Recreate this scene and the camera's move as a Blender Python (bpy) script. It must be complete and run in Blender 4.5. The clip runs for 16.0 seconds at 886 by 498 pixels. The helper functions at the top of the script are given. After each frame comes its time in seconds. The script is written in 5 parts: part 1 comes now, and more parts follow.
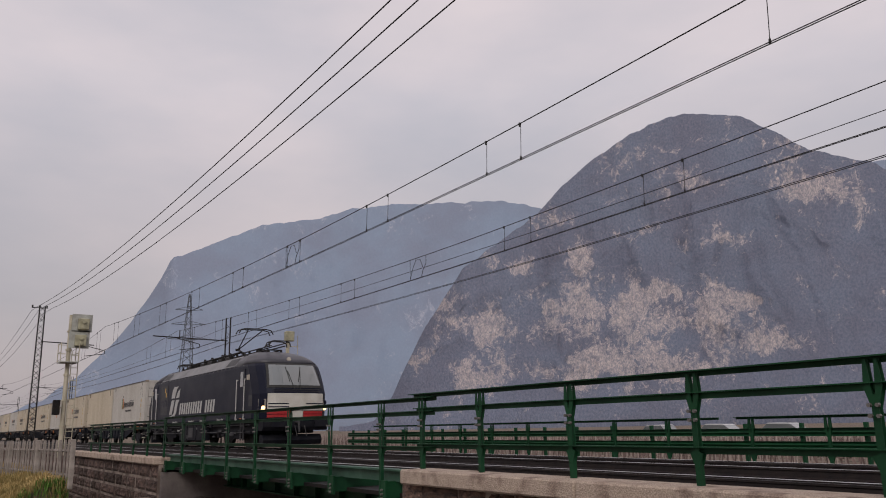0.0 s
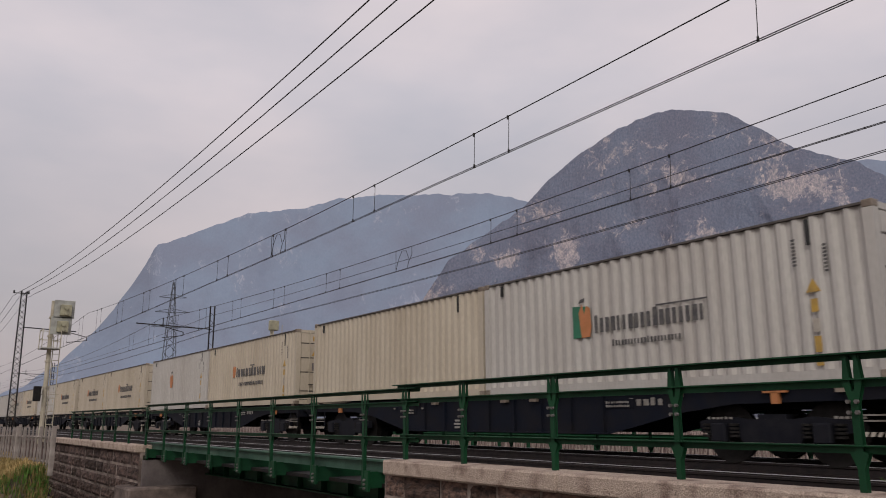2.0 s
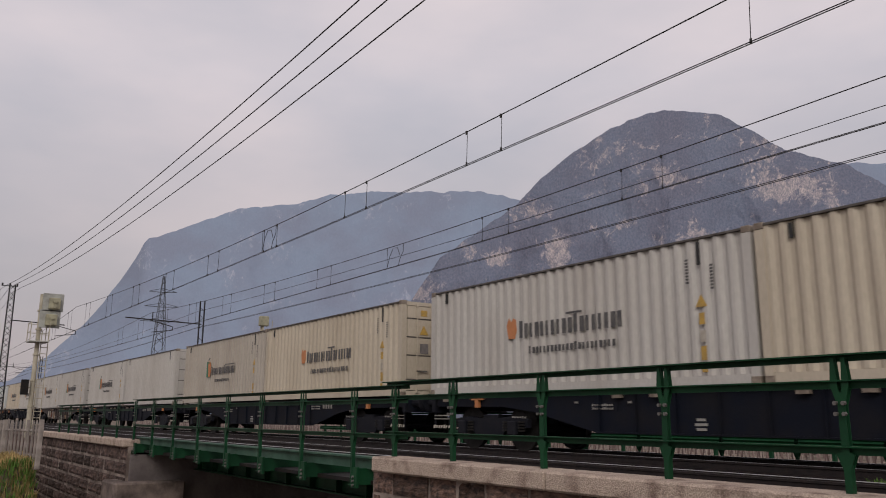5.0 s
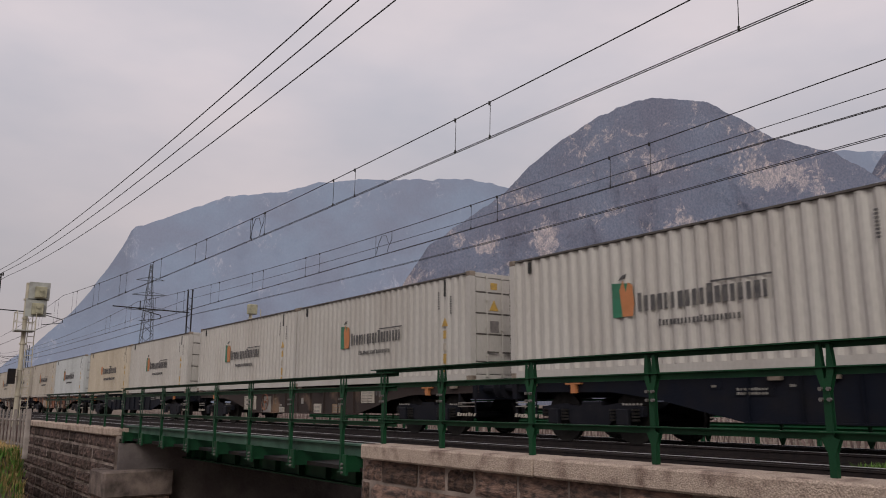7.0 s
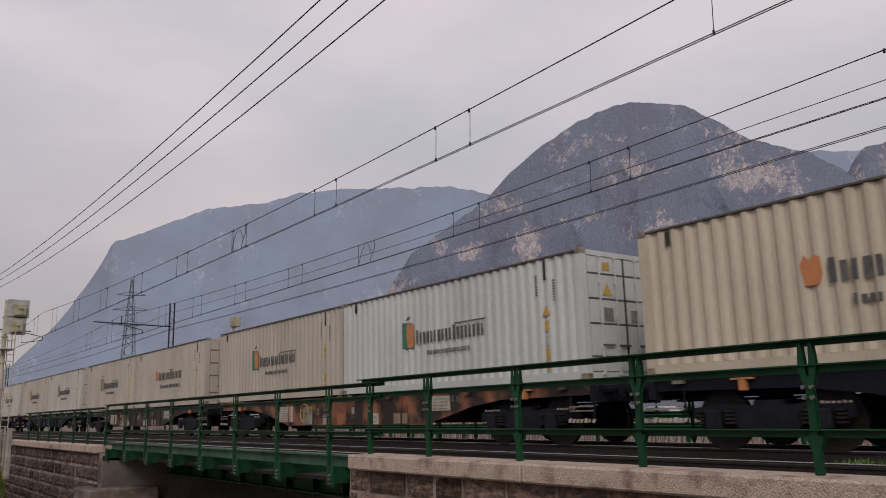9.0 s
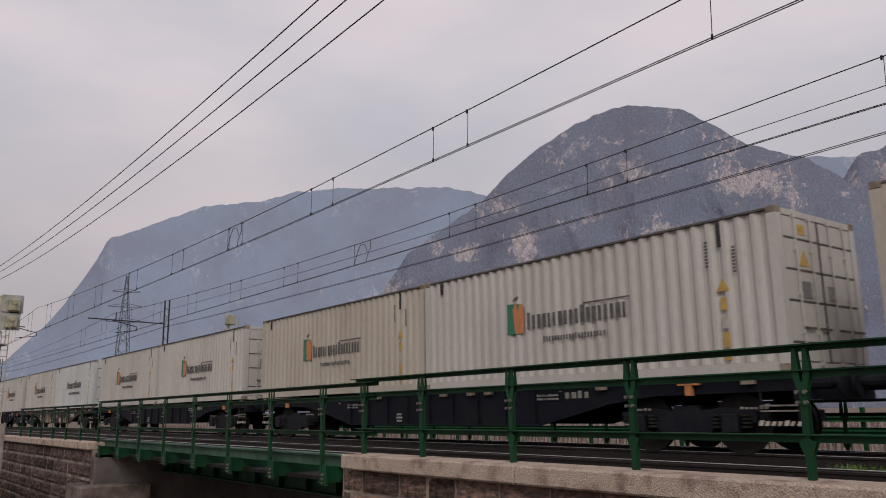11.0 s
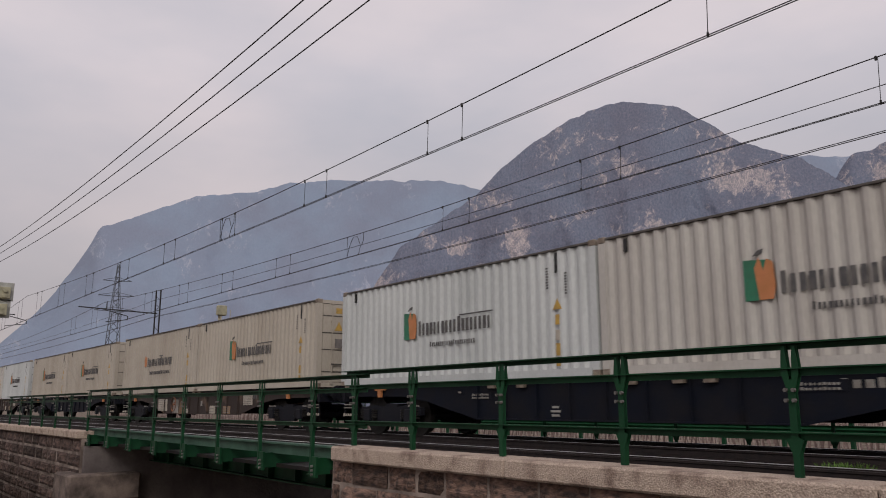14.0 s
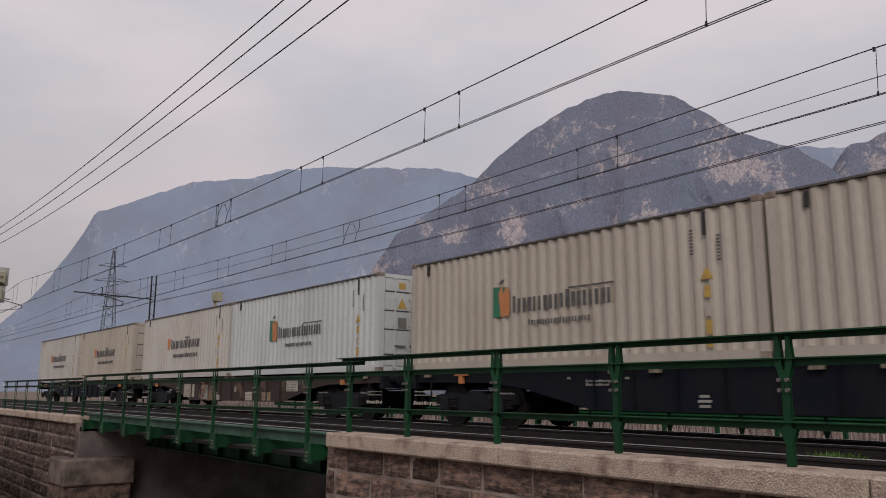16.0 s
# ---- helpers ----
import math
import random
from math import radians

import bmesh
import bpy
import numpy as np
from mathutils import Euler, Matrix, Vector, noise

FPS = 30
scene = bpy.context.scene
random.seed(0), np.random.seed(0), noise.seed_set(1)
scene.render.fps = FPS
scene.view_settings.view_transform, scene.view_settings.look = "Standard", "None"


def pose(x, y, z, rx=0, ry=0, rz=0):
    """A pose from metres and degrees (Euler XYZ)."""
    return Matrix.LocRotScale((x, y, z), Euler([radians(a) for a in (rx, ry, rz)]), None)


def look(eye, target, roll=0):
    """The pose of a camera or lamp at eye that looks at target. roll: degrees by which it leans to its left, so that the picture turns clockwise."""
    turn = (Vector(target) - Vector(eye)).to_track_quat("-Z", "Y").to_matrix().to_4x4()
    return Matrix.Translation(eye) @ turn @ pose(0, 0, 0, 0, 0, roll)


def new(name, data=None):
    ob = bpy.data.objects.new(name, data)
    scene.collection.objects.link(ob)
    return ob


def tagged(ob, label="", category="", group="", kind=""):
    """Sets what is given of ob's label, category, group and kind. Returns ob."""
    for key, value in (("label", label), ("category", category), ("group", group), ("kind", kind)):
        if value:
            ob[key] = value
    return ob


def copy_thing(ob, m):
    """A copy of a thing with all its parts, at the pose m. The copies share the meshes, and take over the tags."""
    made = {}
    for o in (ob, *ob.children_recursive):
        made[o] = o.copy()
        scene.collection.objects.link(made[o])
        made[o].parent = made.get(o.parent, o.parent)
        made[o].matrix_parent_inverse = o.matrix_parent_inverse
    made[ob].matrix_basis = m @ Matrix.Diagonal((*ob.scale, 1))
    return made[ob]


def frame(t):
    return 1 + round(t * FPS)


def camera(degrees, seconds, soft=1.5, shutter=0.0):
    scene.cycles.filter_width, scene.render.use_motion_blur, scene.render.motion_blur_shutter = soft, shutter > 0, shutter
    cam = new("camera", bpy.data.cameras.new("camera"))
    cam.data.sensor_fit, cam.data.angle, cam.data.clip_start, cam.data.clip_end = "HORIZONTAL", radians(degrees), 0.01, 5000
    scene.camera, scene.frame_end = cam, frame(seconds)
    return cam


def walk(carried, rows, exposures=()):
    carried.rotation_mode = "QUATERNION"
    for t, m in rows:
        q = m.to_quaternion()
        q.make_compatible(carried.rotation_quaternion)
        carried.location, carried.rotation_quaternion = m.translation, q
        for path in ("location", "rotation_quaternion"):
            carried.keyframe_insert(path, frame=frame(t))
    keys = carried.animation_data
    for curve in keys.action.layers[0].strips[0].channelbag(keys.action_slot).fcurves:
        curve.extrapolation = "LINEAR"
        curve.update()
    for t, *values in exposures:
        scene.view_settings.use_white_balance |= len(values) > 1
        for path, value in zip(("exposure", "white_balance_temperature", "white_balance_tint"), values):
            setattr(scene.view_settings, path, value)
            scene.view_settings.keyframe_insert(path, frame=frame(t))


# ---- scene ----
EYE = Vector((0.0, 0.0, 0.645))
cam = camera(58.67, 16.0, soft=1.0, shutter=0.06)

# seconds, heading from +y towards +x, tilt up, lean (degrees)
TURNS = (
    (0.0, -56.48, 12.81, -0.98),
    (0.5, -56.24, 12.63, -0.62),
    (1.0, -55.93, 12.43, -0.39),
    (1.5, -55.70, 12.26, -0.34),
    (2.0, -55.45, 12.19, -0.28),
    (2.5, -55.29, 12.19, -0.16),
    (3.0, -55.19, 12.18, 0.02),
    (3.5, -55.09, 12.18, -0.14),
    (4.0, -55.05, 12.28, 0.12),
    (6.5, -54.35, 11.29, 0.25),
    (7.0, -53.97, 11.13, 0.02),
    (7.5, -53.42, 11.27, -0.65),
    (8.0, -53.08, 11.40, -1.16),
    (8.5, -52.82, 11.54, -1.43),
    (9.0, -52.69, 11.67, -1.51),
    (11.5, -52.31, 11.66, -0.62),
    (12.0, -52.22, 11.59, -0.48),
    (12.5, -52.12, 11.53, -0.44),
    (13.0, -52.02, 11.46, -0.27),
    (13.5, -51.93, 11.36, -0.24),
    (14.0, -51.87, 11.24, -0.10),
    (14.5, -51.78, 11.20, -0.03),
    (15.0, -51.72, 11.08, 0.08),
    (15.5, -51.67, 10.71, 0.38),
    (16.0, -51.58, 10.36, 0.29),
)


def aim(heading, tilt):
    a, b = radians(heading), radians(tilt)
    return EYE + Vector((math.sin(a) * math.cos(b), math.cos(a) * math.cos(b), math.sin(b)))


walk(cam, [(t, look(EYE, aim(h, e), r)) for t, h, e, r in TURNS])

# ---------------------------------------------------------------- light
world = bpy.data.worlds.new("sky")
scene.world = world
world.use_nodes = True
wn, wl = world.node_tree.nodes, world.node_tree.links
wn.clear()
w_out = wn.new("ShaderNodeOutputWorld")
w_bg = wn.new("ShaderNodeBackground")
w_bg.inputs["Strength"].default_value = 0.115
w_sky = wn.new("ShaderNodeTexSky")
w_sky.sky_type = "NISHITA"
w_sky.sun_disc = False
w_sky.sun_elevation, w_sky.sun_rotation = radians(35), radians(130)
w_sky.dust_density, w_sky.air_density = 4.0, 1.5
w_tc = wn.new("ShaderNodeTexCoord")
w_map = wn.new("ShaderNodeMapping")
w_map.inputs["Scale"].default_value = (1.0, 1.0, 2.6)
w_noise = wn.new("ShaderNodeTexNoise")
w_noise.inputs["Scale"].default_value = 2.2
w_noise.inputs["Detail"].default_value = 5.0
w_noise.inputs["Roughness"].default_value = 0.48
w_ramp = wn.new("ShaderNodeValToRGB")
w_ramp.color_ramp.elements[0].position, w_ramp.color_ramp.elements[1].position = 0.32, 0.68
w_ramp.color_ramp.elements[0].color = (4.78, 4.62, 5.10, 1)
w_ramp.color_ramp.elements[1].color = (6.9, 6.03, 6.18, 1)
w_mix = wn.new("ShaderNodeMix")
w_mix.data_type = "RGBA"
w_mix.inputs["Factor"].default_value = 0.93
wl.new(w_tc.outputs["Generated"], w_map.inputs["Vector"])
wl.new(w_map.outputs["Vector"], w_noise.inputs["Vector"])
wl.new(w_noise.outputs["Fac"], w_ramp.inputs["Fac"])
wl.new(w_sky.outputs["Color"], w_mix.inputs["A"])
w_sep = wn.new("ShaderNodeSeparateXYZ")
w_rise = wn.new("ShaderNodeMapRange")
w_rise.inputs["From Min"].default_value, w_rise.inputs["From Max"].default_value = 0.0, 0.40
w_rise.inputs["To Min"].default_value, w_rise.inputs["To Max"].default_value = 0.55, 1.0
w_dim = wn.new("ShaderNodeVectorMath")
w_dim.operation = "SCALE"
wl.new(w_tc.outputs["Generated"], w_sep.inputs["Vector"])
wl.new(w_sep.outputs["Z"], w_rise.inputs["Value"])
wl.new(w_ramp.outputs["Color"], w_dim.inputs[0])
wl.new(w_rise.outputs["Result"], w_dim.inputs["Scale"])
wl.new(w_dim.outputs["Vector"], w_mix.inputs["B"])
wl.new(w_mix.outputs["Result"], w_bg.inputs["Color"])
wl.new(w_bg.outputs["Background"], w_out.inputs["Surface"])

sun = bpy.data.lights.new("sun", "SUN")
sun.energy, sun.angle, sun.color = 1.2, radians(24), (1.0, 0.95, 0.88)
sun_ob = new("sun", sun)
sun_ob.matrix_world = look((0, 0, 60), (-26, 22, 36))
scene.view_settings.exposure = 0.0


# ---------------------------------------------------------------- materials
def material(name, base, rough=0.6, metal=0.0, other=None, scale=3.0, mix=(0.35, 0.7), fine=40.0, bump=0.15, spread=0.0, stretch=(1, 1, 1), gloss=0.5, grainy=0.35):
    """A surface of two colours mixed by coarse noise, with fine grain, relief and, with spread, a change from piece to piece."""
    m = bpy.data.materials.new(name)
    m.use_nodes = True
    n, l = m.node_tree.nodes, m.node_tree.links
    b = n["Principled BSDF"]
    b.inputs["Metallic"].default_value = metal
    b.inputs["Specular IOR Level"].default_value = gloss
    other = other or tuple(c * 0.72 for c in base)
    tc = n.new("ShaderNodeTexCoord")
    mp = n.new("ShaderNodeMapping")
    mp.inputs["Scale"].default_value = stretch
    l.new(tc.outputs["Object"], mp.inputs["Vector"])
    big = n.new("ShaderNodeTexNoise")
    big.inputs["Scale"].default_value, big.inputs["Detail"].default_value = scale, 6.0
    small = n.new("ShaderNodeTexNoise")
    small.inputs["Scale"].default_value, small.inputs["Detail"].default_value = fine, 3.0
    l.new(mp.outputs["Vector"], big.inputs["Vector"])
    l.new(mp.outputs["Vector"], small.inputs["Vector"])
    ramp = n.new("ShaderNodeValToRGB")
    ramp.color_ramp.elements[0].position, ramp.color_ramp.elements[1].position = mix
    ramp.color_ramp.elements[0].color, ramp.color_ramp.elements[1].color = (*base, 1), (*other, 1)
    l.new(big.outputs["Fac"], ramp.inputs["Fac"])
    last = ramp.outputs["Color"]
    info = n.new("ShaderNodeObjectInfo")
    hsv = n.new("ShaderNodeHueSaturation")
    grain = n.new("ShaderNodeMath")
    grain.operation = "MULTIPLY_ADD"
    grain.inputs[1].default_value, grain.inputs[2].default_value = grainy, 1.0 - grainy / 2
    l.new(small.outputs["Fac"], grain.inputs[0])
    value = grain.outputs[0]
    if spread:
        sp = n.new("ShaderNodeMath")
        sp.operation = "MULTIPLY_ADD"
        sp.inputs[1].default_value, sp.inputs[2].default_value = spread, 1.0 - spread / 2
        l.new(info.outputs["Random"], sp.inputs[0])
        mul = n.new("ShaderNodeMath")
        mul.operation = "MULTIPLY"
        l.new(value, mul.inputs[0])
        l.new(sp.outputs[0], mul.inputs[1])
        value = mul.outputs[0]
    l.new(value, hsv.inputs["Value"])
    l.new(last, hsv.inputs["Color"])
    l.new(hsv.outputs["Color"], b.inputs["Base Color"])
    rg = n.new("ShaderNodeMath")
    rg.operation = "MULTIPLY_ADD"
    rg.inputs[1].default_value, rg.inputs[2].default_value = 0.25, rough - 0.12
    l.new(big.outputs["Fac"], rg.inputs[0])
    l.new(rg.outputs[0], b.inputs["Roughness"])
    if bump:
        bp = n.new("ShaderNodeBump")
        bp.inputs["Strength"].default_value, bp.inputs["Distance"].default_value = bump, 0.02
        l.new(small.outputs["Fac"], bp.inputs["Height"])
        l.new(bp.outputs["Normal"], b.inputs["Normal"])
    return m


def glow(name, colour, strength):
    m = bpy.data.materials.new(name)
    m.use_nodes = True
    b = m.node_tree.nodes["Principled BSDF"]
    b.inputs["Base Color"].default_value = (*colour, 1)
    b.inputs["Emission Color"].default_value = (*colour, 1)
    b.inputs["Emission Strength"].default_value = strength
    return m


M_GREEN = material("green_paint", (0.009, 0.058, 0.023), 0.5, 0.0, (0.005, 0.030, 0.015), 2.0, (0.3, 0.75), 30, 0.1, 0.25, gloss=0.18)
M_GREEN_LIGHT = material("green_paint_worn", (0.06, 0.125, 0.09), 0.6, 0.0, (0.018, 0.052, 0.036), 1.5, gloss=0.25)
M_DARK = material("dark_steel", (0.010, 0.010, 0.012), 0.65, 0.0, (0.022, 0.018, 0.015), 5.0, gloss=0.15)
M_STEEL = material("galvanised_steel", (0.25, 0.25, 0.25), 0.5, 0.6, (0.15, 0.14, 0.13), 6.0)
M_RAIL = material("rail_steel", (0.024, 0.017, 0.016), 0.6, 0.0, (0.013, 0.011, 0.012), 8.0, gloss=0.3)
M_RAILTOP = material("rail_head", (0.58, 0.58, 0.60), 0.5, 0.6, (0.45, 0.44, 0.44), 4.0, fine=60, bump=0.02)
M_COPING = material("coping_concrete", (0.43, 0.345, 0.285), 0.9, 0.0, (0.15, 0.10, 0.085), 4.0, (0.50, 0.74), 60, 1.0, gloss=0.2, grainy=1.5)
M_STONE = material("porphyry_stone", (0.205, 0.132, 0.104), 0.9, 0.0, (0.055, 0.043, 0.040), 5.0, (0.36, 0.62), 17, 1.0, 0.9, gloss=0.2, grainy=0.9)
M_STONE_DARK = material("weathered_dark_porphyry", (0.13, 0.088, 0.074), 0.9, 0.0, (0.045, 0.034, 0.033), 4.0, (0.36, 0.62), 17, 1.0, 1.0, gloss=0.2, grainy=0.9)
M_MORTAR = material("lime_mortar", (0.33, 0.27, 0.235), 0.95, 0.0, (0.12, 0.095, 0.083), 2.0, (0.35, 0.62), 40, 0.6, gloss=0.2)
M_CONC = material("grey_concrete", (0.21, 0.165, 0.145), 0.9, 0.0, (0.06, 0.048, 0.044), 2.2, (0.35, 0.66), 22, 0.6, gloss=0.2)
M_BALLAST = material("ballast_stone", (0.16, 0.112, 0.096), 0.95, 0.0, (0.04, 0.029, 0.027), 5.0, (0.35, 0.65), 22, 1.0, 0.3, gloss=0.15)
M_DIRT = material("bare_earth", (0.20, 0.15, 0.115), 0.95, 0.0, (0.07, 0.055, 0.035), 0.8, (0.35, 0.65), 12, 0.8)
M_SOOT = material("sooty_abutment_stone", (0.18, 0.155, 0.15), 0.95, 0.0, (0.10, 0.085, 0.085), 1.2, (0.35, 0.66), 14, 0.8, gloss=0.15)
M_SLEEPER = material("oily_sleeper_wood", (0.085, 0.06, 0.05), 0.9, 0.0, (0.035, 0.027, 0.024), 4.0, gloss=0.15)


# ---------------------------------------------------------------- mesh helpers
def box(bm, x0, x1, y0, y1, z0, z1):
    v = [bm.verts.new(c) for c in ((x0, y0, z0), (x1, y0, z0), (x1, y1, z0), (x0, y1, z0), (x0, y0, z1), (x1, y0, z1), (x1, y1, z1), (x0, y1, z1))]
    for f in ((0, 3, 2, 1), (4, 5, 6, 7), (0, 1, 5, 4), (1, 2, 6, 5), (2, 3, 7, 6), (3, 0, 4, 7)):
        bm.faces.new([v[i] for i in f])
    return v


def rod(bm, a, b, r, seg=6, r2=None):
    """A closed tube of radius r from a to b."""
    a, b = Vector(a), Vector(b)
    r2 = r if r2 is None else r2
    q = (b - a).to_track_quat("Z", "Y")
    ra = [bm.verts.new(a + q @ Vector((math.cos(k * math.tau / seg) * r, math.sin(k * math.tau / seg) * r, 0))) for k in range(seg)]
    rb = [bm.verts.new(b + q @ Vector((math.cos(k * math.tau / seg) * r2, math.sin(k * math.tau / seg) * r2, 0))) for k in range(seg)]
    for k in range(seg):
        j = (k + 1) % seg
        bm.faces.new((ra[k], ra[j], rb[j], rb[k]))
    bm.faces.new(ra[::-1])
    bm.faces.new(rb)


def slab(bm, outline, y0, y1):
    """An outline in x, z pushed from y0 to y1."""
    a = [bm.verts.new((x, y0, z)) for x, z in outline]
    b = [bm.verts.new((x, y1, z)) for x, z in outline]
    k = len(outline)
    for i in range(k):
        j = (i + 1) % k
        bm.faces.new((a[i], a[j], b[j], b[i]))
    bm.faces.new(a[::-1])
    bm.faces.new(b)


def plate(bm, outline, x0, x1):
    """An outline in y, z pushed from x0 to x1."""
    a = [bm.verts.new((x0, y, z)) for y, z in outline]
    b = [bm.verts.new((x1, y, z)) for y, z in outline]
    k = len(outline)
    for i in range(k):
        j = (i + 1) % k
        bm.faces.new((a[i], a[j], b[j], b[i]))
    bm.faces.new(a[::-1])
    bm.faces.new(b)


def finish(bm, name, mat, bevel=0.0, smooth=False):
    if bevel:
        bmesh.ops.bevel(bm, geom=bm.edges[:], offset=bevel, segments=1, affect="EDGES")
    bmesh.ops.recalc_face_normals(bm, faces=bm.faces[:])
    me = bpy.data.meshes.new(name)
    bm.to_mesh(me)
    bm.free()
    if smooth:
        for p in me.polygons:
            p.use_smooth = True
    me.materials.append(mat)
    return me


def part(name, bm, mat, parent=None, label="", bevel=0.0, smooth=False, at=None):
    """Links a bmesh as one mesh object under a thing or a part."""
    ob = new(name, finish(bm, name, mat, bevel, smooth))
    if parent:
        ob.parent = parent
    if at:
        ob.location = at
    if name == "lettering":
        tagged(ob, kind="stuff")
    return tagged(ob, label) if label else ob


def share(name, me, parent, at, turn=(0, 0, 0), scale=None):
    ob = new(name, me)
    ob.parent = parent
    ob.location, ob.rotation_euler = at, turn
    if scale:
        ob.scale = scale
    return ob


def thing(name, label, category, group="", at=(0, 0, 0)):
    ob = new(name)
    ob.empty_display_size = 0.3
    ob.location = at
    return tagged(ob, label, category, group)


def B():
    return bmesh.new()


# ---------------------------------------------------------------- far mountains
def curve_at(points, a):
    """Smooth height over an angle, from a few turning points."""
    if a <= points[0][0]:
        return points[0][1]
    for (a0, h0), (a1, h1) in zip(points, points[1:]):
        if a <= a1:
            return h0 + (h1 - h0) * (a - a0) / (a1 - a0)
    return points[-1][1]


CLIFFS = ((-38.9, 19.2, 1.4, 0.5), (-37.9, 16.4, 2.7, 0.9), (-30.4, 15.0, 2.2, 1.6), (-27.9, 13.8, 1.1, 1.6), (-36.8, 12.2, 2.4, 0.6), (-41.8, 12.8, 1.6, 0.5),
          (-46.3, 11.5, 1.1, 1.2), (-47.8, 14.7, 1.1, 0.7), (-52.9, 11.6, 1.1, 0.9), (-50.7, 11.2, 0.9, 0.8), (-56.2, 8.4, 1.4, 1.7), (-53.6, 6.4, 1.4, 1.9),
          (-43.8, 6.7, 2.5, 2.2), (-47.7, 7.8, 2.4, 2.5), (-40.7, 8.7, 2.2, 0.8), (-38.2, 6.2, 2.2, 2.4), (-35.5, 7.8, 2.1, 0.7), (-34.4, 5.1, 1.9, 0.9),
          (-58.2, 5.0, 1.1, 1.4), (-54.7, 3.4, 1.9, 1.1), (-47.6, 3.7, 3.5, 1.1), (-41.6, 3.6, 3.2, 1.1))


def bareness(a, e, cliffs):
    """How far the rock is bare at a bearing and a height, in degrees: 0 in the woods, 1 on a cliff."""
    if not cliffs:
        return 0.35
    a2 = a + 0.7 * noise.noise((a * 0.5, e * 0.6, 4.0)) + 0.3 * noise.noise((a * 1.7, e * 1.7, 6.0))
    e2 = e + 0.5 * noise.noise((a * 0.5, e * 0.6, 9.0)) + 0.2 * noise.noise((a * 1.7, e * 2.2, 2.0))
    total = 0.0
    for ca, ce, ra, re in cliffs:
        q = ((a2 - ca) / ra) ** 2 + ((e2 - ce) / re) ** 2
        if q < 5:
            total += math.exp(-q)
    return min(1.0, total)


def mountain(name, ridge, near, far, step, rows, rough, mat, label, seed, skirt=0.82, cliffs=()):
    """A mountainside that climbs from the distance near to its crest at the distance far; ridge: bearing and height of the crest, in degrees."""
    a0, a1 = ridge[0][0], ridge[-1][0]
    cols = int((a1 - a0) / step)
    verts, faces, bare = [], [], []
    for i in range(cols + 1):
        a = a0 + (a1 - a0) * i / cols
        h = curve_at(ridge, a) + 0.16 * noise.noise((a * 1.1, seed, 0)) + 0.06 * noise.noise((a * 6, seed, 1)) + 0.05 * noise.noise((a * 22, seed, 2))
        top = math.tan(radians(max(h, 0.05)))
        ca, sa = math.cos(radians(a)), math.sin(radians(a))
        for j in range(rows + 1):
            s = j / rows
            fold = noise.fractal((a * 0.16 + seed, s * 3.0, seed), 1.0, 2.1, 5)
            gully = abs(noise.noise((a * 0.30 + seed * 2 + 0.6 * s, s * 2.6, 3.0)))
            d = near + (far - near) * (s ** 1.15) + (far - near) * rough * (0.5 * fold + 0.45 * gully) * math.sin(math.pi * min(1, s * 1.02)) 
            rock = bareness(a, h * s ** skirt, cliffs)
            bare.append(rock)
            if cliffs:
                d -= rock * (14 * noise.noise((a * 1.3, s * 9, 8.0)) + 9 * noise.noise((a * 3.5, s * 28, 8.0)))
            z = top * d * (s ** skirt)
            terrace = noise.fractal((a * 0.5 + seed, s * 7.0, 5.0), 0.9, 2.2, 4)
            z *= 1 + 0.035 * terrace * math.sin(math.pi * s)
            verts.append((sa * d, ca * d, z - 6 * (s == 0)))
    for i in range(cols):
        for j in range(rows):
            k = i * (rows + 1) + j
            faces.append((k, k + rows + 1, k + rows + 2, k + 1))
    me = bpy.data.meshes.new(name)
    me.from_pydata(verts, [], faces)
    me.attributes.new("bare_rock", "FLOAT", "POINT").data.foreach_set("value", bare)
    uv = me.uv_layers.new(name="slope")
    for loop in me.loops:
        i, j = divmod(loop.vertex_index, rows + 1)
        a = a0 + (a1 - a0) * i / cols
        uv.data[loop.index].uv = (a / 10, curve_at(ridge, a) / 10 * (j / rows) ** skirt)
    for p in me.polygons:
        p.use_smooth = True
    me.materials.append(mat)
    return tagged(new(name, me), label, "mountain", kind="structure")


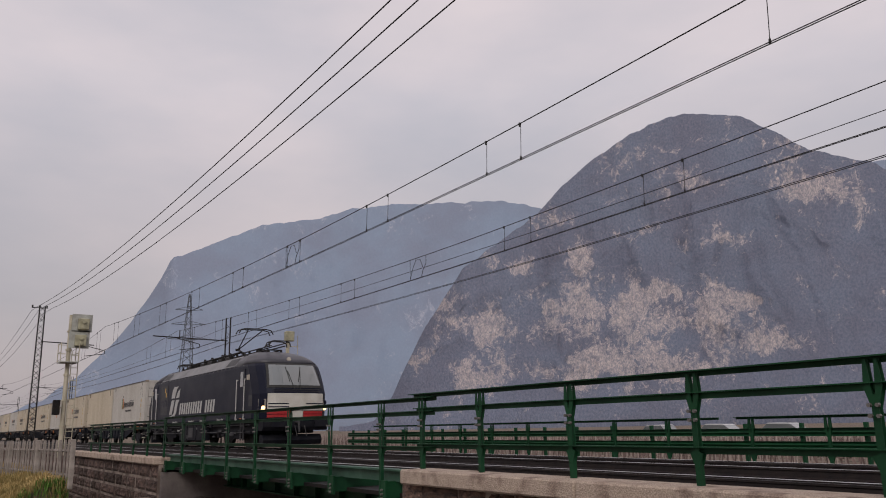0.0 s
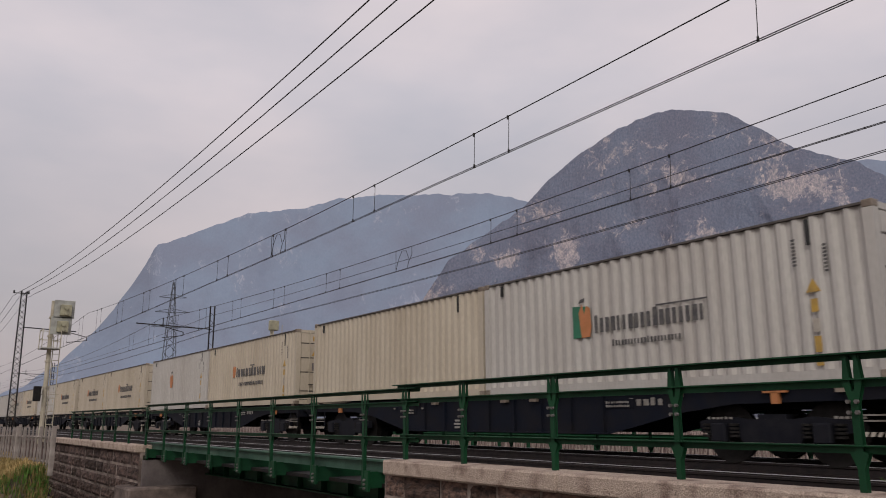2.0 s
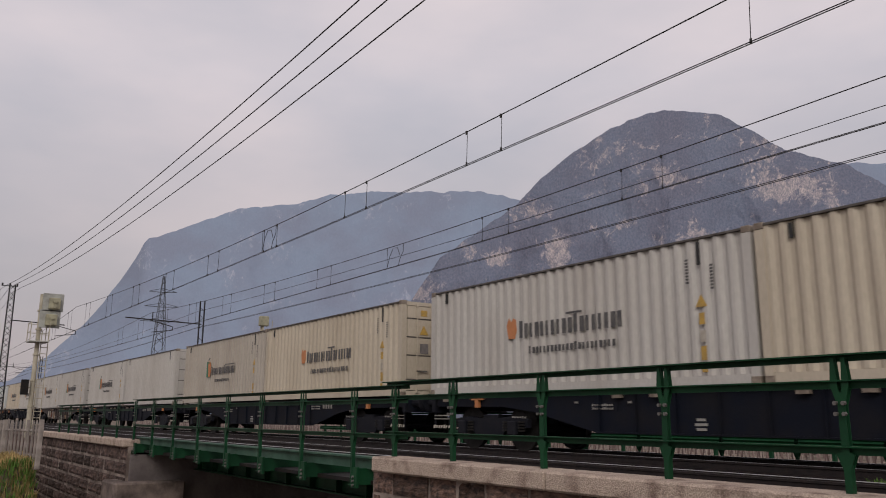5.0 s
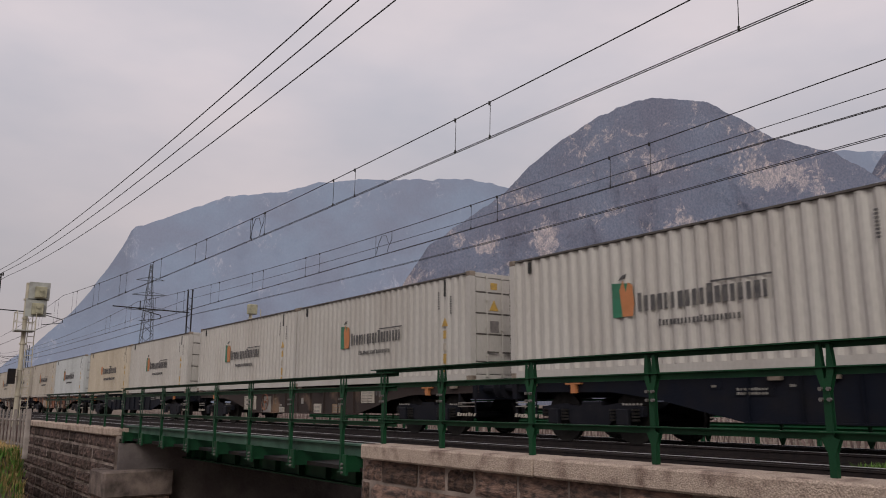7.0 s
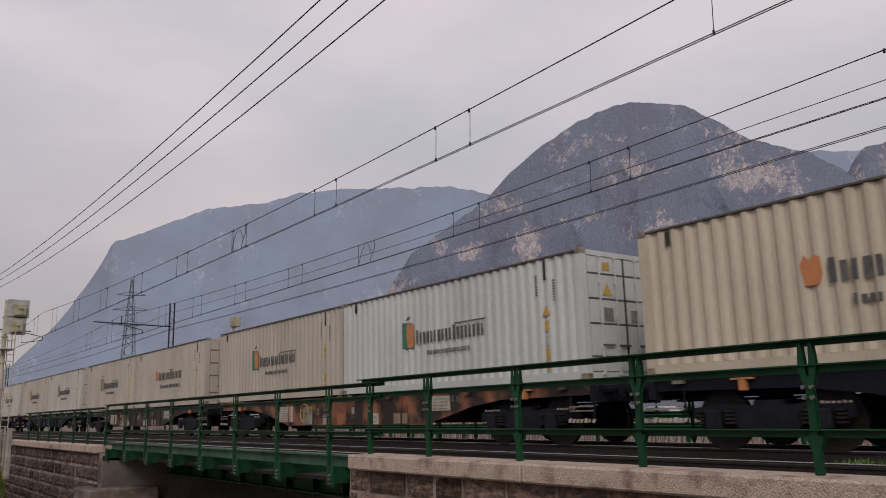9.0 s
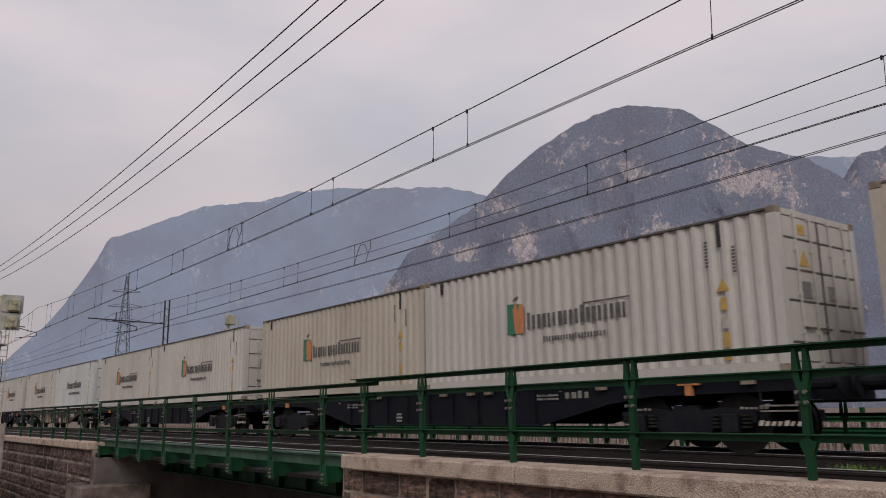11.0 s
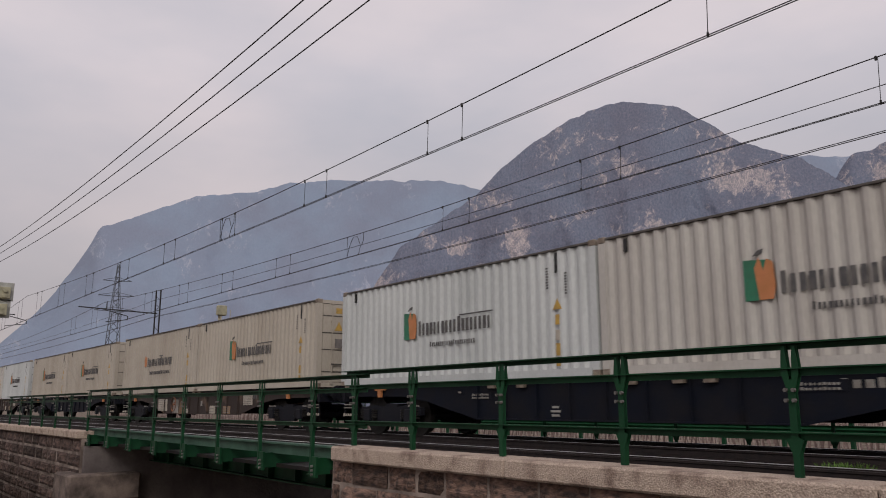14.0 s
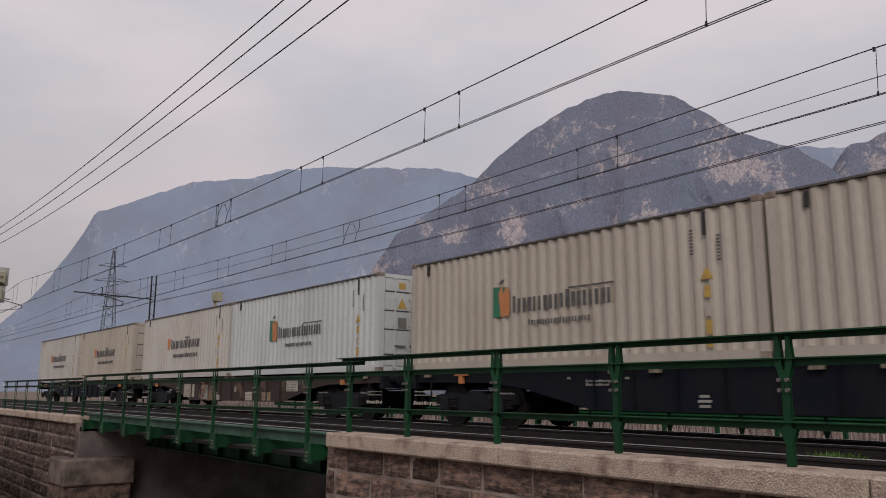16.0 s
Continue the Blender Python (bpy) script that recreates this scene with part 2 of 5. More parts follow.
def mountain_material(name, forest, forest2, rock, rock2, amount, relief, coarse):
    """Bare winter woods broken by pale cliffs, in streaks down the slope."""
    m = bpy.data.materials.new(name)
    m.use_nodes = True
    n, l = m.node_tree.nodes, m.node_tree.links
    b = n["Principled BSDF"]
    b.inputs["Roughness"].default_value = 0.95
    b.inputs["Specular IOR Level"].default_value = 0.1
    tc = n.new("ShaderNodeTexCoord")

    def nz(scale, detail, stretch, rough=0.6, warp=0.0):
        mp = n.new("ShaderNodeMapping")
        mp.inputs["Scale"].default_value = (*stretch, 1)
        t = n.new("ShaderNodeTexNoise")
        t.inputs["Scale"].default_value, t.inputs["Detail"].default_value, t.inputs["Roughness"].default_value = scale, detail, rough
        t.inputs["Distortion"].default_value = warp
        l.new(tc.outputs["UV"], mp.inputs["Vector"])
        l.new(mp.outputs["Vector"], t.inputs["Vector"])
        return t.outputs["Fac"]

    def ramp(src, p0, p1, c0, c1):
        r = n.new("ShaderNodeValToRGB")
        r.color_ramp.elements[0].position, r.color_ramp.elements[1].position = p0, p1
        r.color_ramp.elements[0].color, r.color_ramp.elements[1].color = (*c0, 1), (*c1, 1)
        l.new(src, r.inputs["Fac"])
        return r.outputs["Color"]

    def mixc(fac, a, c):
        x = n.new("ShaderNodeMix")
        x.data_type = "RGBA"
        l.new(fac, x.inputs["Factor"])
        l.new(a, x.inputs["A"])
        l.new(c, x.inputs["B"])
        return x.outputs["Result"]

    def math_node(op, a, value):
        x = n.new("ShaderNodeMath")
        x.operation = op
        l.new(a, x.inputs[0])
        if isinstance(value, float):
            x.inputs[1].default_value = value
        else:
            l.new(value, x.inputs[1])
        return x.outputs[0]

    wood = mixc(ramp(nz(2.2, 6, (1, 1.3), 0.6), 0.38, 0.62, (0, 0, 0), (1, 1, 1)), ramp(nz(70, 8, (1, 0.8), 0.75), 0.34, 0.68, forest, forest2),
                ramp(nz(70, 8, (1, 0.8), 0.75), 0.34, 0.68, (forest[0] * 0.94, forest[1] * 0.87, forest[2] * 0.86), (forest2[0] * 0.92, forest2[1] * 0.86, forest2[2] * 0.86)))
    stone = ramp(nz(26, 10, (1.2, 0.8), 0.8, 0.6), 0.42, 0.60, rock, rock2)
    patches = nz(coarse, 9, (1.0, 0.9), 0.62, 0.5)
    cracks = nz(coarse * 3.2, 11, (1.1, 0.9), 0.82, 1.0)
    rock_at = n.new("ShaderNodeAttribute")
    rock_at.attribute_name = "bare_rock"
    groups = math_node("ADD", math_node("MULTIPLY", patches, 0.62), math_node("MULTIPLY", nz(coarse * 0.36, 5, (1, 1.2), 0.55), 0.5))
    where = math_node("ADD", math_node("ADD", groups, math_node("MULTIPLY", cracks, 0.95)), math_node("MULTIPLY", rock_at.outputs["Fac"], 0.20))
    where = math_node("MULTIPLY", where, 0.7)
    mask = ramp(where, amount, amount + 0.045, (0, 0, 0), (1, 1, 1))
    speck = ramp(nz(coarse * 16, 8, (1.3, 0.7), 0.7), 0.44, 0.58, (1, 1, 1), (0.1, 0.1, 0.1))
    keep = n.new("ShaderNodeMix")
    keep.data_type, keep.blend_type = "RGBA", "MULTIPLY"
    keep.inputs["Factor"].default_value = 0.7
    l.new(mask, keep.inputs["A"])
    l.new(speck, keep.inputs["B"])
    l.new(mixc(keep.outputs["Result"], wood, stone), b.inputs["Base Color"])
    bp = n.new("ShaderNodeBump")
    bp.inputs["Strength"].default_value, bp.inputs["Distance"].default_value = relief, 12.0
    l.new(nz(coarse * 6, 10, (1.2, 0.8), 0.72), bp.inputs["Height"])
    l.new(bp.outputs["Normal"], b.inputs["Normal"])
    return m


# Lightened, bluish wood and softened rock tones carry the aerial haze as colour.
M_MOUNT = mountain_material("haze_tinted_wooded_cliffs", (0.112, 0.138, 0.198), (0.222, 0.238, 0.300), (0.57, 0.485, 0.46), (0.25, 0.245, 0.275), 0.797, 0.6, 5.5)
# Woods and rock both paled towards blue: distance haze put into the base colours.
M_RIDGE = mountain_material("haze_tinted_wooded_ridge", (0.205, 0.252, 0.335), (0.235, 0.285, 0.37), (0.35, 0.36, 0.42), (0.28, 0.32, 0.40), 0.848, 0.15, 5.0)

MAIN_RIDGE = ((-64.0, 0.2), (-61.5, 0.6), (-60.1, 2.7), (-58.4, 6.3), (-56.6, 9.1), (-55.0, 11.4), (-51.6, 13.7), (-49.2, 15.3), (-47.5, 17.0), (-45.2, 18.7), (-43.0, 19.9),
              (-40.9, 20.8), (-38.4, 21.3), (-34.5, 20.6), (-32.0, 19.0), (-30.4, 17.7), (-28.5, 17.0), (-26.4, 16.1), (-24.9, 14.9), (-22.0, 12.5), (-16.0, 10.0), (0.0, 9.0), (30.0, 8.0))
LEFT_RIDGE = ((-100.0, 0.5), (-86.0, 0.9), (-83.1, 2.3), (-81.3, 3.7), (-79.2, 6.0), (-77.6, 8.4), (-76.5, 10.4), (-75.9, 11.8), (-73.6, 12.7), (-71.7, 13.6), (-69.8, 14.4),
              (-65.0, 15.1), (-64.0, 15.6), (-60.1, 16.1), (-52.0, 16.2), (-49.3, 15.6), (-44.0, 14.0), (-36.0, 12.0))
BACK_RIDGE = ((-34.0, 13.0), (-28.0, 16.6), (-26.3, 16.3), (-22.0, 15.6), (-10.0, 14.0))
EAST_RIDGE = ((-27.0, 3.0), (-25.5, 12.5), (-24.2, 15.2), (-23.5, 15.9), (-22.0, 16.2), (-21.1, 16.6), (-16.0, 17.5), (-5.0, 16.0), (20.0, 13.0))
mountain("mountain_main", MAIN_RIDGE, 900.0, 1900.0, 0.14, 150, 0.16, M_MOUNT, "steep mountain with bare woods and pale pink cliffs, tinted grey-blue for haze", 3.0, cliffs=CLIFFS)
mountain("mountain_ridge", LEFT_RIDGE, 2300.0, 3900.0, 0.25, 80, 0.10, M_RIDGE, "long wooded ridge in the distance, blue haze mixed into its colour", 9.0)
mountain("mountain_back", BACK_RIDGE, 3000.0, 4300.0, 0.4, 40, 0.06, M_RIDGE, "far ridge behind the mountain, blue haze mixed into its colour", 14.0)
mountain("mountain_east", EAST_RIDGE, 1500.0, 2300.0, 0.25, 70, 0.12, M_MOUNT, "wooded shoulder beside the mountain, tinted grey-blue for haze", 21.0)

# ---------------------------------------------------------------- ground
GROUND_Z = -3.0


def ground_height(x, y):
    """The valley floor, with a low bank by the picket fence and a ditch under the bridge."""
    z = GROUND_Z + 0.05 * noise.noise((x * 0.3, y * 0.3, 0))
    if y > 17.5:
        z += min(1.0, (y - 17.5) / 4.0) * 2.2
    if y < 6.5:
        bank = max(0.0, min(1.0, (-25.2 - x) / 1.0)) * max(0.0, min(1.0, 1 - (3.4 - y) / 4.5)) * max(0.0, min(1.0, (4.25 - y) / 0.3))
        z = max(z, GROUND_Z + 2.2 * bank + 0.08 * noise.noise((x * 0.9, y * 0.9, 2)))
    near = max(0.0, min(1.0, (x + 8.0) / 4.0)) * max(0.0, min(1.0, (5.4 - y) / 1.0))
    return max(z, GROUND_Z + 1.9 * near + 0.04 * noise.noise((x, y, 5)))


def ground():
    xs = [-4200, -2000, -900, -500, -300, -200, -140] + [-100 + 1.0 * k for k in range(60)] + [-40 + 0.5 * k for k in range(121)] + [22, 40, 80, 200, 600, 2000, 4200]
    ys = [-4200, -1500, -400, -100, -40, -20] + [-10 + 0.8 * k for k in range(45)] + [30, 40, 60, 100, 200, 400, 900, 2000, 4200]
    verts = [(x, y, ground_height(x, y)) for x in xs for y in ys]
    w = len(ys)
    faces = [(i * w + j, (i + 1) * w + j, (i + 1) * w + j + 1, i * w + j + 1) for i in range(len(xs) - 1) for j in range(w - 1)]
    me = bpy.data.meshes.new("ground")
    me.from_pydata(verts, [], faces)
    me.materials.append(M_DIRT)
    return tagged(new("ground", me), "brown winter earth of the valley floor", "ground", kind="structure")


ground()

# ---------------------------------------------------------------- railway formation
RAIL_Z = -0.06
NEAR, FAR = 8.6, 12.5
BRIDGE0, BRIDGE1 = -23.4, -10.0


def formation(name, x0, x1):
    bm = B()
    plate(bm, [(5.95, GROUND_Z - 0.5), (15.6, GROUND_Z - 0.5), (15.6, -0.42), (14.6, -0.36), (10.6, -0.32), (6.9, -0.36), (6.3, -0.30), (5.95, -0.30)], x0, x1)
    return tagged(part(name, bm, M_BALLAST), "dark ballast bed of the railway", "track bed", kind="structure")


formation("track_bed_east", BRIDGE1, 45.0)
formation("track_bed_west", -420.0, BRIDGE0)


def sleepers_and_rails():
    for name, yc in (("railway_track", NEAR), ("railway_track", FAR)):
        tr = thing(name, "railway track of worn steel rails on dark sleepers", "railway track", "tracks")
        for y in (yc - 0.755, yc + 0.755):
            bm = B()
            plate(bm, [(y - 0.07, RAIL_Z - 0.17), (y + 0.07, RAIL_Z - 0.17), (y + 0.07, RAIL_Z - 0.155), (y + 0.012, RAIL_Z - 0.135), (y + 0.012, RAIL_Z - 0.045),
                       (y + 0.036, RAIL_Z - 0.035), (y + 0.036, RAIL_Z - 0.004), (y - 0.036, RAIL_Z - 0.004), (y - 0.036, RAIL_Z - 0.035), (y - 0.012, RAIL_Z - 0.045),
                       (y - 0.012, RAIL_Z - 0.135), (y - 0.07, RAIL_Z - 0.155)], -420, 60)
            rail = part("rail", bm, M_RAIL, tr, "rust-brown steel rail")
            bm = B()
            box(bm, -420, 60, y - 0.034, y + 0.034, RAIL_Z - 0.010, RAIL_Z)
            part("running_surface", bm, M_RAILTOP, rail, "polished rail head")
        for y in (yc - 0.56, yc + 0.56):
            bm = B()
            plate(bm, [(y - 0.05, RAIL_Z - 0.17), (y + 0.05, RAIL_Z - 0.17), (y + 0.012, RAIL_Z - 0.14), (y + 0.012, RAIL_Z - 0.05), (y + 0.03, RAIL_Z - 0.04), (y + 0.03, RAIL_Z - 0.012),
                       (y - 0.03, RAIL_Z - 0.012), (y - 0.03, RAIL_Z - 0.04), (y - 0.012, RAIL_Z - 0.05), (y - 0.012, RAIL_Z - 0.14)], -36, 14)
            part("check_rail", bm, M_RAIL, tr, "dark rusty check rail")
        bm = B()
        for k in range(330):
            x = 20 - k * 0.6
            box(bm, x - 0.12, x + 0.12, yc - 1.2, yc + 1.2, RAIL_Z - 0.32, RAIL_Z - 0.172)
        s = part("sleeper_row", bm, M_SLEEPER, tr, "dark oily sleepers")
        tagged(s, kind="stuff")


sleepers_and_rails()


def gravel():
    """Loose ballast stones round the rails where the line runs close by."""
    rnd = random.Random(21)
    verts, faces = [], []
    for _ in range(15000):
        x, y = 1.0 - 24.0 * rnd.random() ** 1.3, rnd.uniform(6.25, 11.6)
        if BRIDGE0 < x < BRIDGE1 or min(abs(y - NEAR - 0.755), abs(y - NEAR + 0.755)) < 0.12:
            continue
        r = rnd.uniform(0.022, 0.05)
        z = -0.33 + rnd.uniform(0.0, 0.05) + (0.07 if abs(y - NEAR) < 1.3 else 0.0)
        k = len(verts)
        a = rnd.uniform(0, math.tau)
        for q in range(3):
            verts.append((x + r * math.cos(a + q * 2.09) * rnd.uniform(0.7, 1.2), y + r * math.sin(a + q * 2.09) * rnd.uniform(0.7, 1.2), z))
        verts += [(x + rnd.uniform(-0.01, 0.01), y, z + r * rnd.uniform(0.6, 1.1)), (x, y, z - r)]
        faces += [(k, k + 1, k + 3), (k + 1, k + 2, k + 3), (k + 2, k, k + 3), (k + 1, k, k + 4), (k + 2, k + 1, k + 4), (k, k + 2, k + 4)]
    me = bpy.data.meshes.new("gravel")
    me.from_pydata(verts, [], faces)
    me.materials.append(M_BALLAST)
    tagged(new("gravel", me), "loose brown-grey ballast stones between the rails", "gravel", kind="stuff")


gravel()
# ---------------------------------------------------------------- walls and bridge
def coping(name, x0, x1, z, piece, sink=0.0):
    """A row of concrete coping blocks on a wall."""
    c = thing(name, "weathered concrete coping on the stone wall", "coping")
    c["kind"] = "structure"
    x = x1
    rnd = random.Random(5)
    while x > x0 + 0.2:
        w = min(piece * rnd.uniform(0.85, 1.15), x - x0)
        bm = B()
        box(bm, x - w + 0.006, x - 0.006, 5.72, 6.22, z - 0.2 - sink, z)
        part("coping_block", bm, M_COPING, c, bevel=0.022)
        x -= w
    return c


def stone_mesh(rnd, mat):
    """A rough-hewn block, 1 x 1 x 1, with a bulging face towards -y."""
    bm = B()
    nx, nz = 6, 4
    front = {}
    for i in range(nx + 1):
        for k in range(nz + 1):
            edge = i in (0, nx) or k in (0, nz)
            x, z = i / nx, k / nz
            jx = 0 if not edge else rnd.uniform(-0.02, 0.02)
            y = 0.0 if edge else -rnd.uniform(0.02, 0.30)
            front[i, k] = bm.verts.new((min(1, max(0, x + jx)), y, min(1, max(0, z + rnd.uniform(-0.02, 0.02) * edge))))
    for i in range(nx):
        for k in range(nz):
            bm.faces.new((front[i, k], front[i + 1, k], front[i + 1, k + 1], front[i, k + 1]))
    loop = [front[i, 0] for i in range(nx + 1)] + [front[nx, k] for k in range(1, nz + 1)] + [front[i, nz] for i in range(nx - 1, -1, -1)] + [front[0, k] for k in range(nz - 1, 0, -1)]
    back = [bm.verts.new((v.co.x, 0.8, v.co.z)) for v in loop]
    for i in range(len(loop)):
        j = (i + 1) % len(loop)
        bm.faces.new((loop[j], loop[i], back[i], back[j]))
    return finish(bm, "stone", mat)


_rs = random.Random(11)
STONES = [stone_mesh(_rs, M_STONE) for _ in range(9)]
DARK_STONES = [stone_mesh(_rs, M_STONE_DARK) for _ in range(9)]


def stone_wall(name, x0, x1, face, z0, z1, course, length, label, gap, stones):
    bm = B()
    box(bm, x0, x1, face + 0.012, face + 0.6, z0, z1)
    wall = part(name, bm, M_MORTAR)
    tagged(wall, label, "wall", kind="structure")
    rnd = random.Random(int(-x0 * 10))
    z = z1
    while z > z0 + 0.1:
        h = course * rnd.uniform(0.85, 1.2)
        h = min(h, z - z0)
        x = x1
        while x > x0 + 0.05:
            w = min(length * rnd.uniform(0.6, 1.5), x - x0)
            if x - w - x0 < 0.12:
                w = x - x0
            share("stone", rnd.choice(stones), wall, (x - w + gap / 2, face + rnd.uniform(-0.015, 0.015), z - h + gap / 2), (0, 0, 0), (w - gap, 0.15, h - gap))
            x -= w
        z -= h
    return wall


COPE_Z = 0.10
coping("coping_east", BRIDGE1, 8.0, COPE_Z, 3.3)
stone_wall("wall_east", BRIDGE1, 4.0, 5.86, -1.6, COPE_Z - 0.2, 0.34, 0.62, "wall of rough reddish-brown stone blocks", 0.036, STONES)
coping("coping_west", -38.0, BRIDGE0, -0.02, 3.0)
stone_wall("wall_west", -38.0, BRIDGE0, 5.86, -3.1, -0.22, 0.34, 0.95, "abutment wall of dark reddish stone blocks", 0.075, DARK_STONES)


def return_wall(name, x0, x1, label):
    bm = B()
    box(bm, x0, x1, 5.93, 15.5, GROUND_Z - 0.4, -0.42)
    tagged(part(name, bm, M_SOOT), label, "wall", kind="structure")


return_wall("abutment_east", BRIDGE1 - 0.12, BRIDGE1 + 0.9, "dark stained abutment face under the bridge")
return_wall("abutment_west", BRIDGE0 - 0.9, BRIDGE0 + 0.15, "dark stained abutment face under the bridge")


def pier_block():
    t = thing("abutment_block", "stained concrete bearing bench at the foot of the abutment", "concrete block")
    bm = B()
    box(bm, -24.3, -22.68, 5.45, 7.3, -1.82, -1.12)
    part("block", bm, M_CONC, t, bevel=0.05)
    bm = B()
    box(bm, -24.3, -22.76, 5.53, 7.25, GROUND_Z - 0.3, -1.80)
    part("footing", bm, M_STONE, t, "rough reddish stone footing", bevel=0.04)


pier_block()


M_SCUFFED = material("dull_bolt_steel", (0.16, 0.16, 0.15), 0.6, 0.2, (0.08, 0.08, 0.07), 6.0)


def bridge():
    t = thing("railway_bridge", "green painted steel girder bridge over the ditch", "bridge")
    x0, x1 = BRIDGE0 - 0.2, BRIDGE1 + 0.15
    bm = B()
    box(bm, x0, x1, 6.18, 6.22, -0.13, 0.05)
    box(bm, x0, x1, 6.10, 6.3, 0.03, 0.055)
    part("edge_beam", bm, M_GREEN_LIGHT, t, "pale worn green edge beam")
    bm = B()
    box(bm, x0, x1, 6.25, 15.3, -0.36, -0.30)
    part("deck", bm, M_DARK, t, "dark steel deck")
    for y in (7.85, 9.35, 11.75, 13.25):
        bm = B()
        box(bm, x0, x1, y - 0.012, y + 0.012, -0.84, -0.36)
        box(bm, x0, x1, y - 0.17, y + 0.17, -0.87, -0.84)
        box(bm, x0, x1, y - 0.17, y + 0.17, -0.385, -0.36)
        k = x0 + 0.6
        while k < x1:
            box(bm, k - 0.01, k + 0.01, y - 0.14, y + 0.14, -0.84, -0.385)
            k += 1.2
        part("main_girder", bm, M_GREEN, t, "dark green plate girder")
    for k in range(8):
        x = BRIDGE1 - 0.78 - 1.78 * k
        bm = B()
        slab(bm, [(x - 0.05, -0.36), (x + 0.05, -0.36), (x + 0.05, -0.12), (x - 0.05, -0.12)], 6.0, 7.8)
        box(bm, x - 0.09, x + 0.09, 5.98, 6.02, -0.4, -0.1)
        part("cross_beam", bm, M_GREEN, t)
        for q in (-0.36, -0.3, -0.24):
            bm = B()
            rod(bm, (x, 5.98, q), (x, 5.95, q), 0.02, 6)
            part("bolt", bm, M_SCUFFED, t)


bridge()


# ---------------------------------------------------------------- railings
def post_mesh(foot, top):
    """A railing post of paired plates that widen where the rails pass."""
    bm = B()
    h = top
    for y0, y1 in ((-0.028, -0.018), (0.018, 0.028)):
        # lower leg with gussets at the low rail, and two tapering blades that hold the handrail
        slab(bm, [(-0.027, foot), (0.027, foot), (0.027, 0.17), (0.070, 0.28), (0.030, 0.30), (0.027, 0.64), (0.046, 0.70), (0.074, 0.80), (0.056, h), (0.030, h), (0.012, 0.74),
                  (-0.012, 0.74), (-0.030, h), (-0.056, h), (-0.074, 0.80), (-0.046, 0.70), (-0.027, 0.64), (-0.030, 0.30), (-0.070, 0.28), (-0.027, 0.17)], y0, y1)
    box(bm, -0.027, 0.027, -0.018, 0.018, foot, 0.29)
    box(bm, -0.06, 0.06, -0.05, 0.05, foot - 0.006, foot + 0.008)
    return finish(bm, "post", M_GREEN)


def bolt_mesh():
    bm = B()
    rod(bm, (0, -0.03, 0), (0, -0.06, 0), 0.017, 6)
    return finish(bm, "bolt", M_STEEL)


BOLT = bolt_mesh()


def railing(name, xs, y, base, foot, height, x0, x1, label, group, low=0.31, mid=0.80, bolts=True):
    """A railing of posts at xs with a handrail and one or two lower rails; low: None for no low rail."""
    t = thing(name, label, "railing", group, (0, y, base))
    pm = post_mesh(foot, height - 0.03)
    for x in xs:
        p = share("post", pm, t, (x, 0, 0))
        if bolts:
            for bx, bz in ((-0.035, 0.58), (0.03, 0.58), (-0.035, 0.66), (0.03, 0.66)):
                share("bolt", BOLT, p, (bx, 0, bz))
    bm = B()
    plate(bm, [(-0.06, height - 0.012), (0.035, height - 0.012), (0.035, height - 0.055), (0.045, height - 0.055), (0.045, height), (-0.06, height)], x0, x1)
    part("handrail", bm, M_GREEN, t)
    for z in (mid, low):
        if z is None:
            continue
        bm = B()
        plate(bm, [(-0.05, z + 0.022), (0.008, z + 0.022), (0.008, z - 0.032), (0.018, z - 0.032), (0.018, z + 0.032), (-0.05, z + 0.032)], x0 + 0.12, x1)
        part("rail", bm, M_GREEN, t)
    return t


EAST_POSTS = [-9.66, -8.27] + [-6.59 + 1.68 * k for k in range(7)]
railing("railing", EAST_POSTS, 6.0, COPE_Z, -0.02, 1.03, -9.95, 4.0, "dark green steel railing on the stone wall", "bridge railings")
railing("railing", [-10.85 - 1.80 * k for k in range(8)], 6.0, 0.06, -0.42, 1.02, -23.6, -9.35, "dark green steel railing along the bridge", "bridge railings")
railing("railing", [-25.4 - 1.82 * k for k in range(6)], 6.0, 0.0, -0.05, 1.02, -35.2, -23.85, "dark green steel railing on the abutment", "bridge railings")
# far side of the line
for x0, x1, first, count in ((-28.0, -11.75, -27.2, 9), (-11.3, 2.5, -10.9, 8)):
    railing("railing", [first + 1.75 * k for k in range(count)], 15.1, -0.30, -0.1, 1.08, x0, x1, "dark green steel railing beyond the tracks", "bridge railings", low=None, bolts=False)
# ---------------------------------------------------------------- overhead line
M_WIRE = material("overhead_wire", (0.012, 0.011, 0.012), 0.6, 0.4, (0.02, 0.018, 0.016), 8.0)


def wire(name, points, r, parent, label=""):
    cu = bpy.data.curves.new(name, "CURVE")
    cu.dimensions, cu.bevel_depth, cu.bevel_resolution = "3D", r, 1
    sp = cu.splines.new("POLY")
    sp.points.add(len(points) - 1)
    for p, c in zip(sp.points, points):
        p.co = (*c, 1)
    cu.materials.append(M_WIRE)
    ob = new(name, cu)
    ob.parent = parent
    return tagged(ob, label) if label else ob


MAST_X, SPAN = -47.5, 60.0


def messenger_z(x, low, high):
    u = ((x - MAST_X) % SPAN) / SPAN * 2 - 1
    return low + (high - low) * u * u + lift(x)


def lift(x):
    """The line climbs a little towards its next mast."""
    return 0.09 * max(0.0, min(1.0, (x + 18.0) / 13.0))


